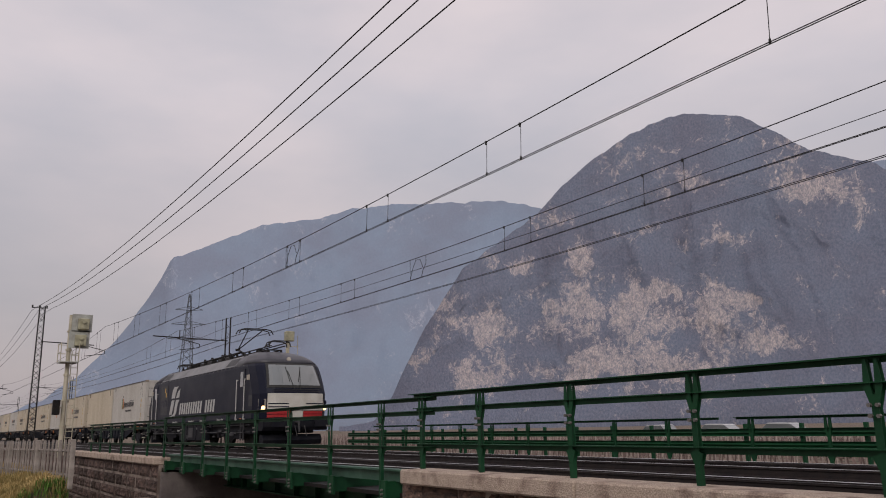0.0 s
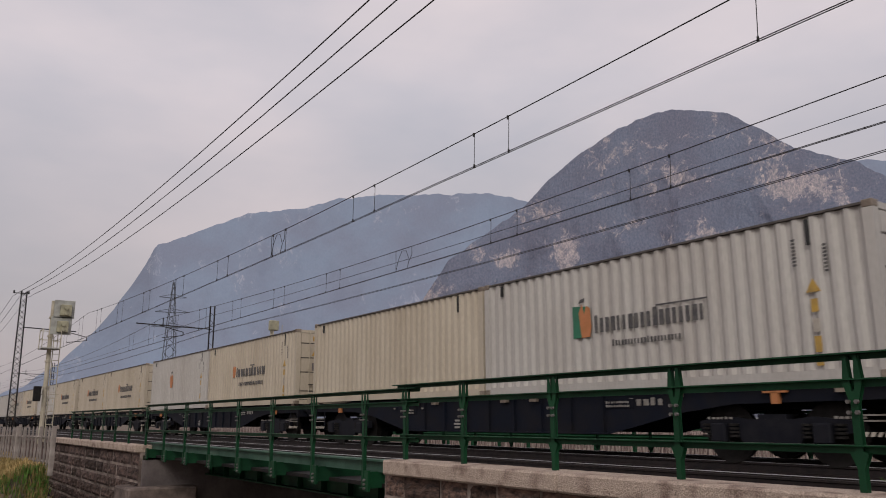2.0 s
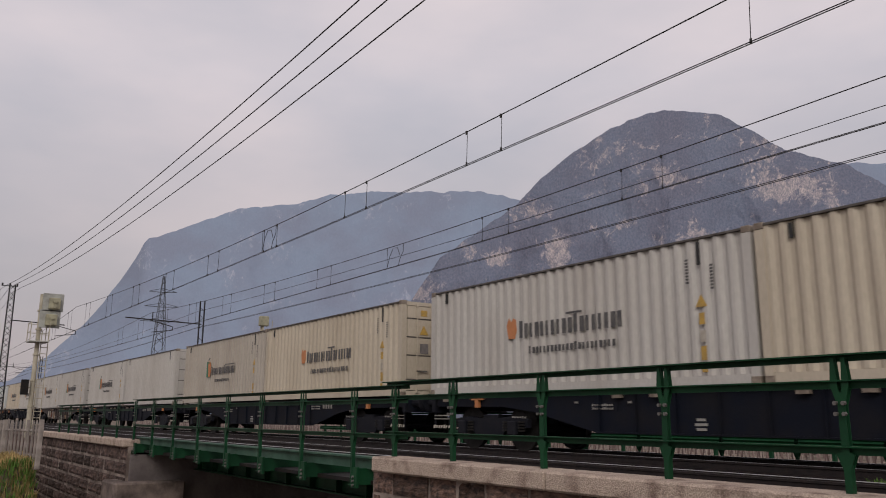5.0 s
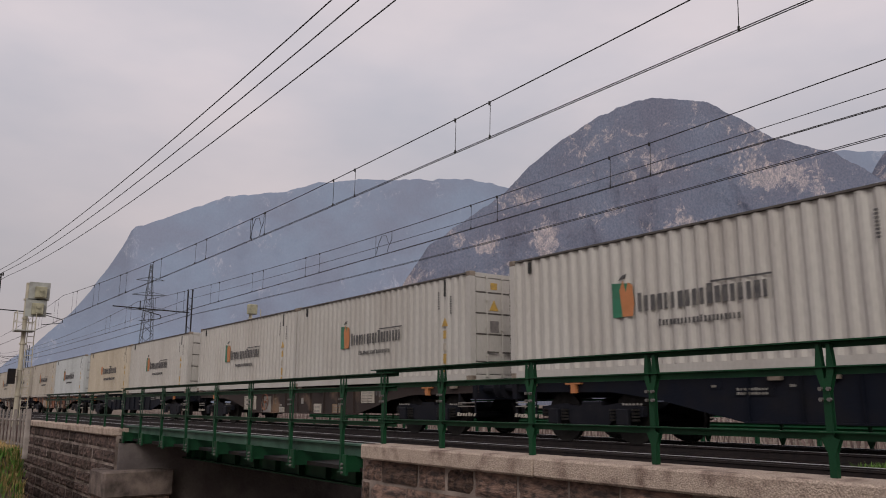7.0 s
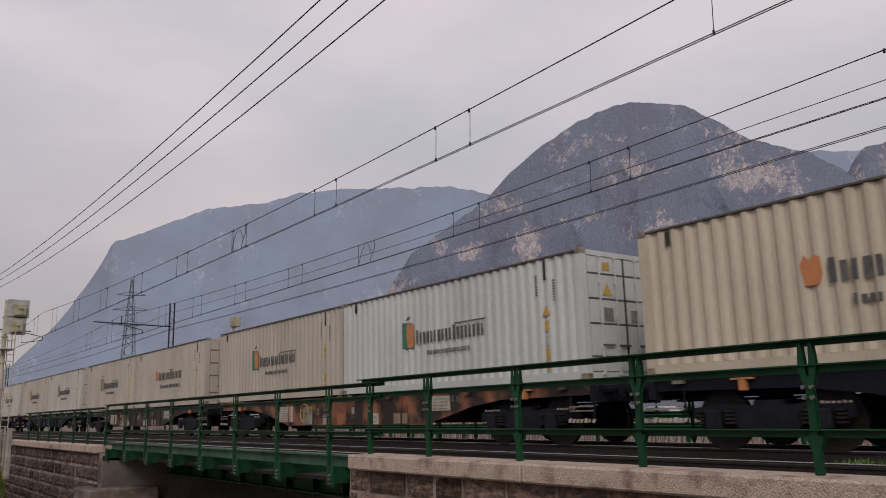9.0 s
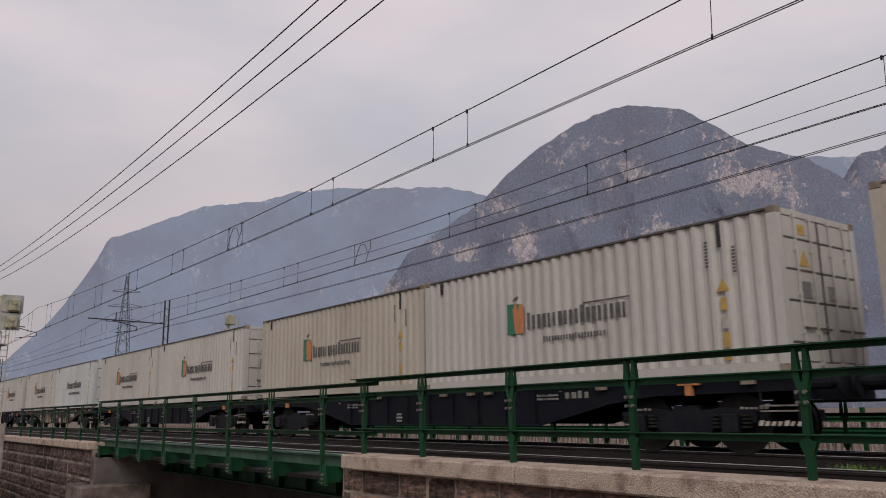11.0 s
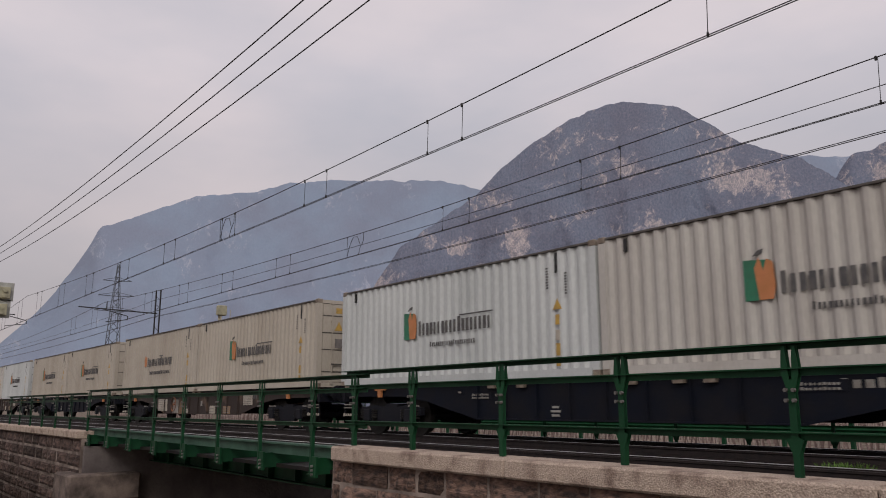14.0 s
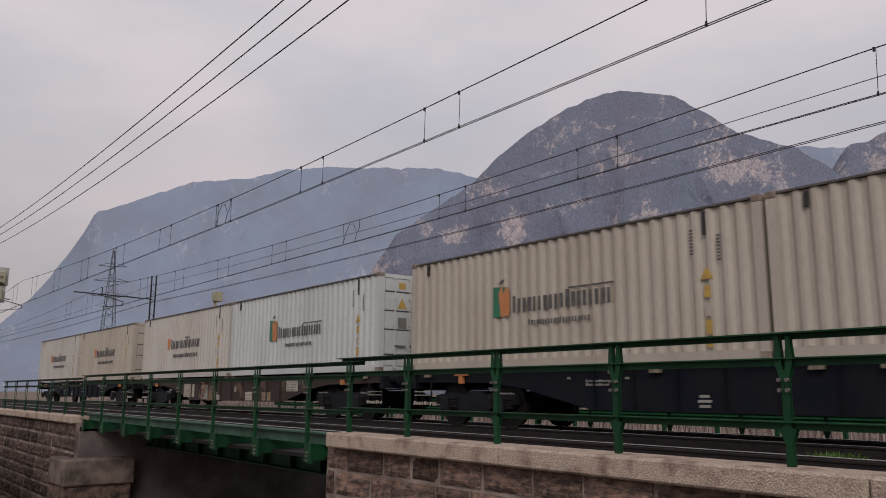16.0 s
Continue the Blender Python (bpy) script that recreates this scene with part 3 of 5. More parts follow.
def catenary(y, contact, low, high, loops, offs):
    t = thing("overhead_line", "dark overhead contact line with messenger wire and droppers", "overhead line", "overhead lines")
    xs = [MAST_X - SPAN * 3 + 2.0 * k for k in range(125)]
    wire("messenger_wire", [(x, y, messenger_z(x, low, high)) for x in xs], 0.010, t)
    for dy in (-0.02, 0.03):
        wire("contact_wire", [(x, y + dy, contact + lift(x)) for x in xs], 0.0075, t)
    for x in offs:
        bm = B()
        contact_z = contact + lift(x)
        rod(bm, (x, y, contact_z), (x + 0.03, y, messenger_z(x, low, high)), 0.006, 5)
        rod(bm, (x, y, contact_z - 0.02), (x, y, contact_z + 0.05), 0.018, 6)
        rod(bm, (x, y, messenger_z(x, low, high) - 0.05), (x, y, messenger_z(x, low, high) + 0.02), 0.02, 6)
        part("dropper", bm, M_WIRE, t)
    for x in loops:
        zt = messenger_z(x, low, high)
        for sx in (-1, 1):
            pts = [(x + sx * 0.48, y, zt), (x + sx * 0.48, y, zt - 0.25), (x + sx * 0.30, y, contact + 0.2), (x + sx * 0.22, y, contact + 0.02)] if sx > 0 else \
                [(x - 0.45, y, zt), (x - 0.45, y, contact + 0.02), (x - 0.3, y, contact + 0.35), (x - 0.1, y, zt - 0.05), (x + 0.15, y, zt - 0.08), (x + 0.3, y, contact + 0.3)]
            wire("jumper", pts, 0.008, t)
    return t


catenary(8.5, 5.22, 5.84, 6.55, [-20.6], [x for k in range(-8, 2) if k != -1 for x in (-15.08 + 4.8 * k, -16.1 + 4.8 * k)] + [-20.95, -20.05, -5.3, 0.2])
catenary(12.5, 5.15, 5.79, 6.5, [-20.3], [x for k in range(-8, 2) if k != -1 for x in (-14.86 + 4.85 * k, -15.94 + 4.85 * k)] + [-4.9, 0.2])

feeders = thing("power_line", "three dark feeder wires strung between mast tops", "power line")
for y, z in ((5.35, 6.84), (5.75, 6.89), (6.15, 6.80)):
    xs = [-225.0 + 3.0 * k for k in range(90)]
    wire("feeder_wire", [(x, y, z + 1.3 * (((x + 20.0 + 33.5) % 67.0 - 33.5) / 33.5) ** 2) for x in xs], 0.012, feeders)
far_feeder = thing("power_line", "thin dark feeder wires beyond the far track", "power line")
for y, z, up in ((15.28, 5.56, 0.25), (15.36, 5.62, 0.25), (15.3, 6.48, 0.35)):
    xs = [MAST_X - SPAN * 3 + 3.0 * k for k in range(83)]
    wire("feeder_wire", [(x, y, messenger_z(x, z, z + up)) for x in xs], 0.009, far_feeder)


def lattice(bm, x, y, z0, z1, w0, w1, step, r):
    """A square lattice mast."""
    def c(i, z):
        w = (w0 + (w1 - w0) * (z - z0) / (z1 - z0)) / 2
        return (x + (w if i in (0, 3) else -w), y + (w if i < 2 else -w), z)
    for i in range(4):
        rod(bm, c(i, z0), c(i, z1), r * 1.6, 4)
        n = max(1, int((z1 - z0) / step))
        for k in range(n):
            a, b = z0 + (z1 - z0) * k / n, z0 + (z1 - z0) * (k + 1) / n
            i2 = (i + 1) % 4
            rod(bm, c(i if k % 2 else i2, a), c(i2 if k % 2 else i, b), r, 4)


def near_mast(x, top, label):
    m = thing("catenary_mast", label, "mast", "catenary masts")
    bm = B()
    lattice(bm, x, 5.9, -0.4, top, 0.42, 0.30, 0.35, 0.016)
    part("lattice_post", bm, M_WIRE, m)
    bm = B()
    rod(bm, (x, 6.0, 6.2), (x, 9.0, 6.1), 0.035, 6)
    rod(bm, (x, 8.5, 6.1), (x, 8.5, 6.6), 0.03, 6)
    part("bracket", bm, M_WIRE, m)
    bm = B()
    rod(bm, (x, 8.3, 6.1), (x + 0.3, 9.6, 5.75), 0.025, 6)
    rod(bm, (x + 0.3, 9.6, 5.75), (x + 0.3, 9.6, 5.55), 0.025, 6)
    rod(bm, (x + 0.3, 9.6, 5.55), (x, 8.5, 5.4), 0.022, 6)
    part("steady_arm", bm, M_WIRE, m)
    bm = B()
    for y in (5.35, 5.75, 6.15):
        rod(bm, (x, y, top - 0.1), (x, y, top + 0.05), 0.05, 6)
    rod(bm, (x, 5.3, top - 0.1), (x, 6.2, top - 0.1), 0.025, 4)
    part("insulator", bm, M_WIRE, m)


def far_mast(x, top):
    m = thing("catenary_mast", "dark twin-channel catenary mast beyond the far track", "mast", "catenary masts")
    for dx in (-0.10, 0.10):
        bm = B()
        box(bm, x + dx - 0.03, x + dx + 0.03, 15.36 + dx - 0.035, 15.36 + dx + 0.035, -0.4, top)
        part("post", bm, M_WIRE, m)
    bm = B()
    z = 0.3
    while z < top:
        rod(bm, (x - 0.10, 15.23, z), (x + 0.10, 15.49, z + (0.3 if int(z * 10) % 2 else -0.3)), 0.014, 4)
        z += 0.45
    part("brace", bm, M_WIRE, m)
    bm = B()
    rod(bm, (x, 15.36, 6.0), (x, 11.0, 6.1), 0.035, 6)
    rod(bm, (x, 12.5, 6.1), (x, 12.5, 6.5), 0.03, 6)
    part("bracket", bm, M_WIRE, m)
    bm = B()
    rod(bm, (x, 12.3, 6.05), (x + 0.3, 13.6, 5.7), 0.025, 6)
    rod(bm, (x + 0.3, 13.6, 5.7), (x + 0.3, 13.6, 5.5), 0.025, 6)
    rod(bm, (x + 0.3, 13.6, 5.5), (x, 12.5, 5.35), 0.022, 6)
    part("steady_arm", bm, M_WIRE, m)


for k in range(3):
    near_mast(-53.0 - 55.0 * k if k else -53.5, 8.35, "dark steel lattice mast beside the near track")
    far_mast(-46.9 - 57.0 * k, 7.4)
# ---------------------------------------------------------------- train
CL, CW, CH = 9.125, 2.5, 2.55
SIDE = 11.25
DECK = 1.175
PITCH = 19.74
GAP = 0.08

M_CW = material("cool_white_container_paint", (0.50, 0.52, 0.52), 0.45, 0.0, (0.40, 0.42, 0.42), 0.7, (0.4, 0.75), 24, 0.04, 0.06, (1, 1, 0.35))
M_CG = material("grey_white_container_paint", (0.46, 0.44, 0.41), 0.5, 0.0, (0.38, 0.35, 0.32), 0.7, (0.4, 0.75), 24, 0.04, 0.08, (1, 1, 0.3))
M_CC = material("cream_container_paint", (0.42, 0.38, 0.325), 0.5, 0.0, (0.34, 0.30, 0.25), 0.7, (0.38, 0.72), 24, 0.04, 0.08, (1, 1, 0.3))
M_CY = material("yellowish_cream_container_paint", (0.49, 0.43, 0.34), 0.5, 0.0, (0.40, 0.34, 0.26), 0.7, (0.38, 0.72), 24, 0.04, 0.08, (1, 1, 0.3))
M_LETTER = material("dark_grey_lettering", (0.065, 0.063, 0.065), 0.6, 0, (0.14, 0.13, 0.12), 5.0, (0.45, 0.75))
M_LOGO_G = material("green_print", (0.02, 0.17, 0.09), 0.55, 0, (0.03, 0.12, 0.07), 4.0)
M_LOGO_O = material("orange_print", (0.50, 0.19, 0.075), 0.6, 0, (0.42, 0.17, 0.06), 4.0)
M_YELLOW = material("yellow_decal", (0.50, 0.31, 0.055), 0.6, 0, (0.30, 0.2, 0.07), 6.0)
M_PALE = material("pale_decal", (0.46, 0.42, 0.36), 0.6, 0, (0.34, 0.30, 0.25), 6.0)
M_CREAM_BOARD = material("tan_notice_board", (0.30, 0.20, 0.12), 0.7, 0, (0.2, 0.13, 0.08), 3.0)
M_GREYPLATE = material("dark_data_plate", (0.12, 0.11, 0.11), 0.6, 0, (0.2, 0.18, 0.17), 9.0)
M_CAST = material("worn_casting_steel", (0.30, 0.25, 0.20), 0.6, 0.3, (0.12, 0.09, 0.07), 6.0)
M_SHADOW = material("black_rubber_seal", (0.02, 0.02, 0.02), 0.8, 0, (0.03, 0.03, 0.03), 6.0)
# Paint of top rails and handles; also the painted shade of the door grooves.
M_TOPR = material("scuffed_rail_paint_and_groove_shade", (0.10, 0.088, 0.078), 0.7, 0, (0.05, 0.042, 0.037), 4.0)
M_SCUFF = material("scuffed_grey_paint", (0.30, 0.29, 0.27), 0.6, 0, (0.16, 0.14, 0.12), 3.0)


def corrugated(x0, x1, y, z0, z1, depth, out):
    """A trapezoid-corrugated sheet along x; out: -1 or +1, the way that it faces."""
    bm = B()
    n = max(2, round((x1 - x0) / 0.275))
    p = (x1 - x0) / n
    xs = []
    for k in range(n):
        xs += [(x0 + p * k, 0), (x0 + p * (k + 0.26), 0), (x0 + p * (k + 0.5), 1), (x0 + p * (k + 0.76), 1)]
    xs.append((x1, 0))
    lo = [bm.verts.new((x, y - out * depth * d, z0)) for x, d in xs]
    hi = [bm.verts.new((x, y - out * depth * d, z1)) for x, d in xs]
    for a, b, c, d in zip(lo, lo[1:], hi[1:], hi):
        bm.faces.new((a, b, c, d))
    inner = [bm.verts.new((x, y - out * (depth + 0.012), z)) for x, z in ((x0, z0), (x1, z0), (x1, z1), (x0, z1))]
    bm.faces.new(inner)
    return bm


def bars(bm, x0, x1, z0, z1, count, y, lean=0.0, seed=1, t=0.006):
    """A row of plain upright bars that stands for writing."""
    rnd = random.Random(seed)
    w = (x1 - x0) / count
    for k in range(count):
        a, b = x0 + w * k, x0 + w * (k + rnd.choice((0.45, 0.55, 0.62, 0.7)))
        top = z1 if k in (0, count // 2 + 1) else z0 + (z1 - z0) * 0.82
        slab(bm, [(a, z0), (b, z0), (b + lean, top), (a + lean, top)], y - t, y)


def triangle(bm, x, z, s, y):
    slab(bm, [(x - s / 2, z), (x + s / 2, z), (x, z + s * 0.9)], y - 0.006, y)


def container_template(tone, style):
    mat = {"w": M_CW, "g": M_CG, "c": M_CC, "y": M_CY}[tone]
    word = {"w": "cool white", "g": "greyish white", "c": "cream", "y": "yellowish cream"}[tone]
    text = {"L": "with coloured emblem and lettering", "K": "with dark lettering on its side", "P": "with plain unmarked sides", "M": "with a lone orange emblem"}[style]
    c = thing("container", f"{word} corrugated steel container {text}", "container", "containers on the train")
    for y, out in ((0.02, -1), (CW - 0.02, 1)):
        sp = part("side_panel", corrugated(-CL + 0.16, -0.16, y, 0.16, CH - 0.06, 0.05, out), mat, c)
        if out > 0:
            continue
        if style == "L":
            bm = B()
            slab(bm, [(-6.20, 1.05), (-5.74, 1.05), (-5.74, 1.66), (-6.20, 1.70)], y - 0.012, y - 0.002)
            part("emblem", bm, M_LOGO_G, sp, "green square emblem")
        if style in "LM":
            ex = -5.68 if style == "L" else -5.33
            bm = B()
            slab(bm, [(ex + px * (0.72 if style == "L" else 1.0), pz) for px, pz in ((-0.38, 1.05), (-0.06, 1.05), (0.0, 1.25), (-0.03, 1.62), (-0.17, 1.68), (-0.26, 1.50), (-0.34, 1.72), (-0.46, 1.55))], y - 0.02, y - 0.012)
            part("emblem", bm, M_LOGO_O, sp, "orange fruit-like emblem")
            bm = B()
            slab(bm, [(ex - 0.35, 1.74), (ex - 0.19, 1.77), (ex - 0.17, 1.84), (ex - 0.27, 1.82)], y - 0.02, y - 0.002)
            part("emblem", bm, M_LETTER, sp)
        if style == "L":
            bm = B()
            bars(bm, -5.60, -2.95, 1.12, 1.46, 18, y - 0.002, 0, 3)
            box(bm, -4.05, -2.93, y - 0.008, y - 0.002, 1.47, 1.50)
            part("lettering", bm, M_LETTER, sp, "dark grey bars of lettering")
            bm = B()
            bars(bm, -5.15, -3.5, 0.83, 0.95, 21, y - 0.002, 0, 4)
            part("lettering", bm, M_LETTER, sp, "small dark bars of lettering")
        if style == "K":
            bm = B()
            bars(bm, -5.75, -2.75, 1.15, 1.52, 18, y - 0.002, 0, 5)
            box(bm, -4.3, -3.85, y - 0.008, y - 0.002, 1.53, 1.57)
            part("lettering", bm, M_LETTER, sp, "dark grey bars of lettering")
            bm = B()
            bars(bm, -5.45, -2.95, 0.80, 0.96, 22, y - 0.002, 0, 6)
            part("lettering", bm, M_LETTER, sp, "small dark bars of lettering")
            bm = B()
            slab(bm, [(-6.12, 1.15), (-5.90, 1.15), (-5.84, 1.3), (-5.86, 1.56), (-5.95, 1.60), (-6.02, 1.52), (-6.1, 1.62), (-6.18, 1.45)], y - 0.008, y - 0.002)
            part("emblem", bm, M_LOGO_O, sp, "small orange emblem")
        if style != "P":
            for z, s in ((1.32, 0.24),):
                bm = B()
                triangle(bm, -1.02, z, s, y - 0.002)
                part("warning_sign", bm, M_YELLOW, sp, "yellow warning triangle")
            for z0, z1, mm in ((1.02, 1.22, M_YELLOW), (0.72, 0.92, M_PALE), (0.42, 0.66, M_YELLOW), (0.22, 0.36, M_YELLOW)):
                bm = B()
                box(bm, -1.08, -0.97, y - 0.008, y - 0.002, z0, z1)
                part("decal", bm, mm, sp)
            for x, z0, z1 in ((-1.28, 1.75, 2.2), (-0.78, 1.6, 2.05)):
                bm = B()
                for k in range(8):
                    zz = z0 + (z1 - z0) * k / 8
                    box(bm, x - 0.03, x + 0.03, y - 0.007, y - 0.002, zz, zz + (z1 - z0) / 13)
                part("lettering", bm, M_LETTER, sp, "column of small dark bars")
        for x in (-1.03, -CL + 0.62):
            bm = B()
            box(bm, x - 0.03, x + 0.03, y - 0.01, y + 0.03, CH - 0.34 if x < -2 else CH - 0.5, CH - 0.1)
            part("lifting_slot", bm, M_SHADOW, sp, "dark lifting slot")
    bm = B()
    box(bm, -CL + 0.05, -0.05, 0.05, CW - 0.05, CH - 0.05, CH - 0.02)
    part("roof", bm, mat, c)
    bm = B()
    box(bm, -CL + 0.02, -0.02, 0.06, CW - 0.06, 0.03, 0.15)
    part("floor", bm, M_DARK, c, "dark floor")
    for y in (0.0, CW - 0.06):
        bm = B()
        box(bm, -CL + 0.17, -0.17, y, y + 0.075 if y == 0 else y + 0.06, CH - 0.055, CH - 0.02)
        part("top_rail", bm, M_TOPR, c, "scuffed dark top rail")
        bm = B()
        box(bm, -CL + 0.17, -0.17, y, y + 0.06, 0.015, 0.155)
        part("bottom_rail", bm, mat, c)
    for x in (-CL, -0.16):
        for y in (0.0, CW - 0.16):
            bm = B()
            box(bm, x, x + 0.16, y, y + 0.16, 0.115, CH - 0.115)
            part("corner_post", bm, mat, c)
            for z in (0.0, CH - 0.115):
                bm = B()
                box(bm, x - 0.004, x + 0.164, y - 0.004, y + 0.164, z, z + 0.118)
                part("corner_casting", bm, M_CAST, c, "worn steel corner casting", bevel=0.01)
    bm = corrugated(0.16, CW - 0.16, 0, 0.12, CH - 0.1, 0.04, 1)
    bmesh.ops.transform(bm, matrix=Matrix.Translation((-CL + 0.04, 0, 0)) @ Matrix.Rotation(radians(90), 4, "Z"), verts=bm.verts)
    part("end_wall", bm, mat, c)
    bm = B()
    box(bm, -0.15, -0.01, 0.16, CW - 0.16, CH - 0.12, CH - 0.02)
    part("door_header", bm, mat, c)
    bm = B()
    box(bm, -0.15, -0.01, 0.16, CW - 0.16, 0.0, 0.14)
    part("door_sill", bm, mat, c)
    for y0, y1 in ((0.17, CW / 2 - 0.012), (CW / 2 + 0.012, CW - 0.17)):
        bm = B()
        box(bm, -0.07, -0.03, y0, y1, 0.15, CH - 0.13)
        door = part("door", bm, mat, c)
        for z0, z1 in ((0.16, 0.42), (0.46, 1.06), (1.10, 1.55), (1.59, 2.05), (2.09, 2.40)):
            bm = B()
            box(bm, -0.03, -0.008, y0 + 0.02, y1 - 0.02, z0, z1)
            part("door_panel", bm, mat, door)
        for f in (0.30, 0.74):
            y = y0 + (y1 - y0) * f
            bm = B()
            rod(bm, (0.02, y, 0.08), (0.02, y, CH - 0.06), 0.017, 6)
            for z in (0.12, 0.6, 1.2, 1.9, CH - 0.12):
                box(bm, -0.02, 0.035, y - 0.035, y + 0.035, z - 0.03, z + 0.03)
            part("locking_bar", bm, mat, door)
            bm = B()
            box(bm, 0.03, 0.05, y - 0.02, y + 0.32, 0.64, 0.68)
            part("handle", bm, M_TOPR, door, "worn steel door handle")
        # Dark strips stand in for the shade in the recesses between door panels.
        for z in (0.425, 1.065, 1.555, 2.055):
            bm = B()
            box(bm, -0.03, 0.0, y0 + 0.01, y1 - 0.01, z, z + 0.03)
            part("groove_shade", bm, M_TOPR, door, "dark strip painted for the shade in a door groove")
    bm = B()
    box(bm, -0.045, 0.0, CW / 2 - 0.012, CW / 2 + 0.012, 0.15, CH - 0.13)
    part("door_seal", bm, M_SHADOW, c, "black rubber door seal")
    bm = B()
    plate(bm, [(0.58, 1.64), (0.86, 1.64), (0.72, 1.90)], -0.008, 0.004)
    part("warning_sign", bm, M_YELLOW, c, "yellow warning triangle")
    bm = B()
    box(bm, -0.008, 0.004, 0.62, 0.82, 2.15, 2.31)
    part("decal", bm, M_YELLOW, c, "yellow square decal")
    bm = B()
    box(bm, -0.008, 0.004, 0.60, 0.86, 1.13, 1.40)
    part("decal", bm, M_GREYPLATE, c, "dark grey data plate")
    bm = B()
    box(bm, -0.008, 0.004, 1.40, 1.62, 1.13, 1.38)
    part("decal", bm, M_SCUFF, c, "grey data plate")
    return c


M_WAGON_D = material("dark_blue_wagon_paint", (0.006, 0.008, 0.015), 0.65, 0.0, (0.014, 0.013, 0.015), 2.0, (0.4, 0.8), 20, 0.2, 0.3, gloss=0.12)
M_WAGON_R = material("faded_rust_red_wagon_paint", (0.27, 0.105, 0.052), 0.75, 0.0, (0.022, 0.016, 0.014), 1.1, (0.40, 0.56), 16, 0.3, 0.2)
M_WAGON_T = material("faded_brown_wagon_paint", (0.20, 0.13, 0.085), 0.75, 0.0, (0.030, 0.019, 0.016), 0.8, (0.33, 0.45), 16, 0.3, 0.2)
M_BOGIE = material("grimy_bogie_steel", (0.008, 0.009, 0.014), 0.6, 0.0, (0.016, 0.016, 0.020), 4.0, gloss=0.12)
M_WHEEL = material("wheel_steel", (0.022, 0.020, 0.019), 0.6, 0.2, (0.010, 0.009, 0.008), 6.0, gloss=0.2)
RAIL_L = RAIL_Z - DECK


def wheel_mesh(r):
    bm = B()
    rod(bm, (0, -0.065, 0), (0, 0.065, 0), r, 28)
    rod(bm, (0, -0.085, 0), (0, 0.10, 0), r * 0.30, 14)
    rod(bm, (0, 0.06, 0), (0, 0.09, 0), r + 0.028, 28)
    return finish(bm, "wheel", M_WHEEL, smooth=False)


WHEEL = wheel_mesh(0.46)
BIG_WHEEL = wheel_mesh(0.60)


def bogie(parent, x, base, half, wheel, r, sides=(0.25, 2.25)):
    """A two-axle bogie under a wagon, its middle at x."""
    b = thing("bogie", "", "")
    for key in ("label", "category", "group"):
        if key in b:
            del b[key]
    b.parent = parent
    b.location = (x, 0, 0)
    ax = base + r
    mid = (sides[0] + sides[1]) / 2
    for y, out in ((sides[0], -1), (sides[1], 1)):
        bm = B()
        slab(bm, [(-half - 0.42, ax + 0.02), (-half + 0.3, ax - 0.02), (-0.45, ax - 0.20), (0.45, ax - 0.20), (half - 0.3, ax - 0.02), (half + 0.42, ax + 0.02),
                  (half + 0.42, ax + 0.20), (half - 0.2, ax + 0.26), (0.4, ax + 0.22), (-0.4, ax + 0.22), (-half + 0.2, ax + 0.26), (-half - 0.42, ax + 0.20)], y - 0.06, y + 0.06)
        part("side_frame", bm, M_BOGIE, b)
        for sx in (-half, half):
            bm = B()
            box(bm, sx - 0.14, sx + 0.14, y + out * 0.06, y + out * 0.18, ax - 0.14, ax + 0.16)
            part("axle_box", bm, M_BOGIE, b, bevel=0.02)
            for dx in (-0.26, 0.26):
                bm = B()
                for q in range(4):
                    rod(bm, (sx + dx, y + out * 0.08, ax - 0.06 + q * 0.06), (sx + dx, y + out * 0.08, ax - 0.025 + q * 0.06), 0.085, 8)
                part("spring", bm, M_WHEEL, b)
    for sx in (-half, half):
        for y in (mid - 0.72, mid + 0.72):
            w = share("wheel", wheel, b, (sx, y, ax), (0, 0, 0 if y > mid else math.pi))
        bm = B()
        rod(bm, (sx, mid - 0.7, ax), (sx, mid + 0.7, ax), 0.085, 10)
        part("axle", bm, M_BOGIE, b)
    bm = B()
    box(bm, -0.25, 0.25, sides[0], sides[1], ax + 0.05, ax + 0.30)
    part("bolster", bm, M_BOGIE, b)
    return b


def buffer_pair(parent, x, way, z, y0, y1):
    for y in (y0, y1):
        bm = B()
        rod(bm, (x, y, z), (x + way * 0.34, y, z), 0.10, 10)
        rod(bm, (x + way * 0.34, y, z), (x + way * 0.50, y, z), 0.075, 10)
        rod(bm, (x + way * 0.50, y, z), (x + way * 0.535, y, z), 0.22, 14)
        part("buffer", bm, M_BOGIE, parent)


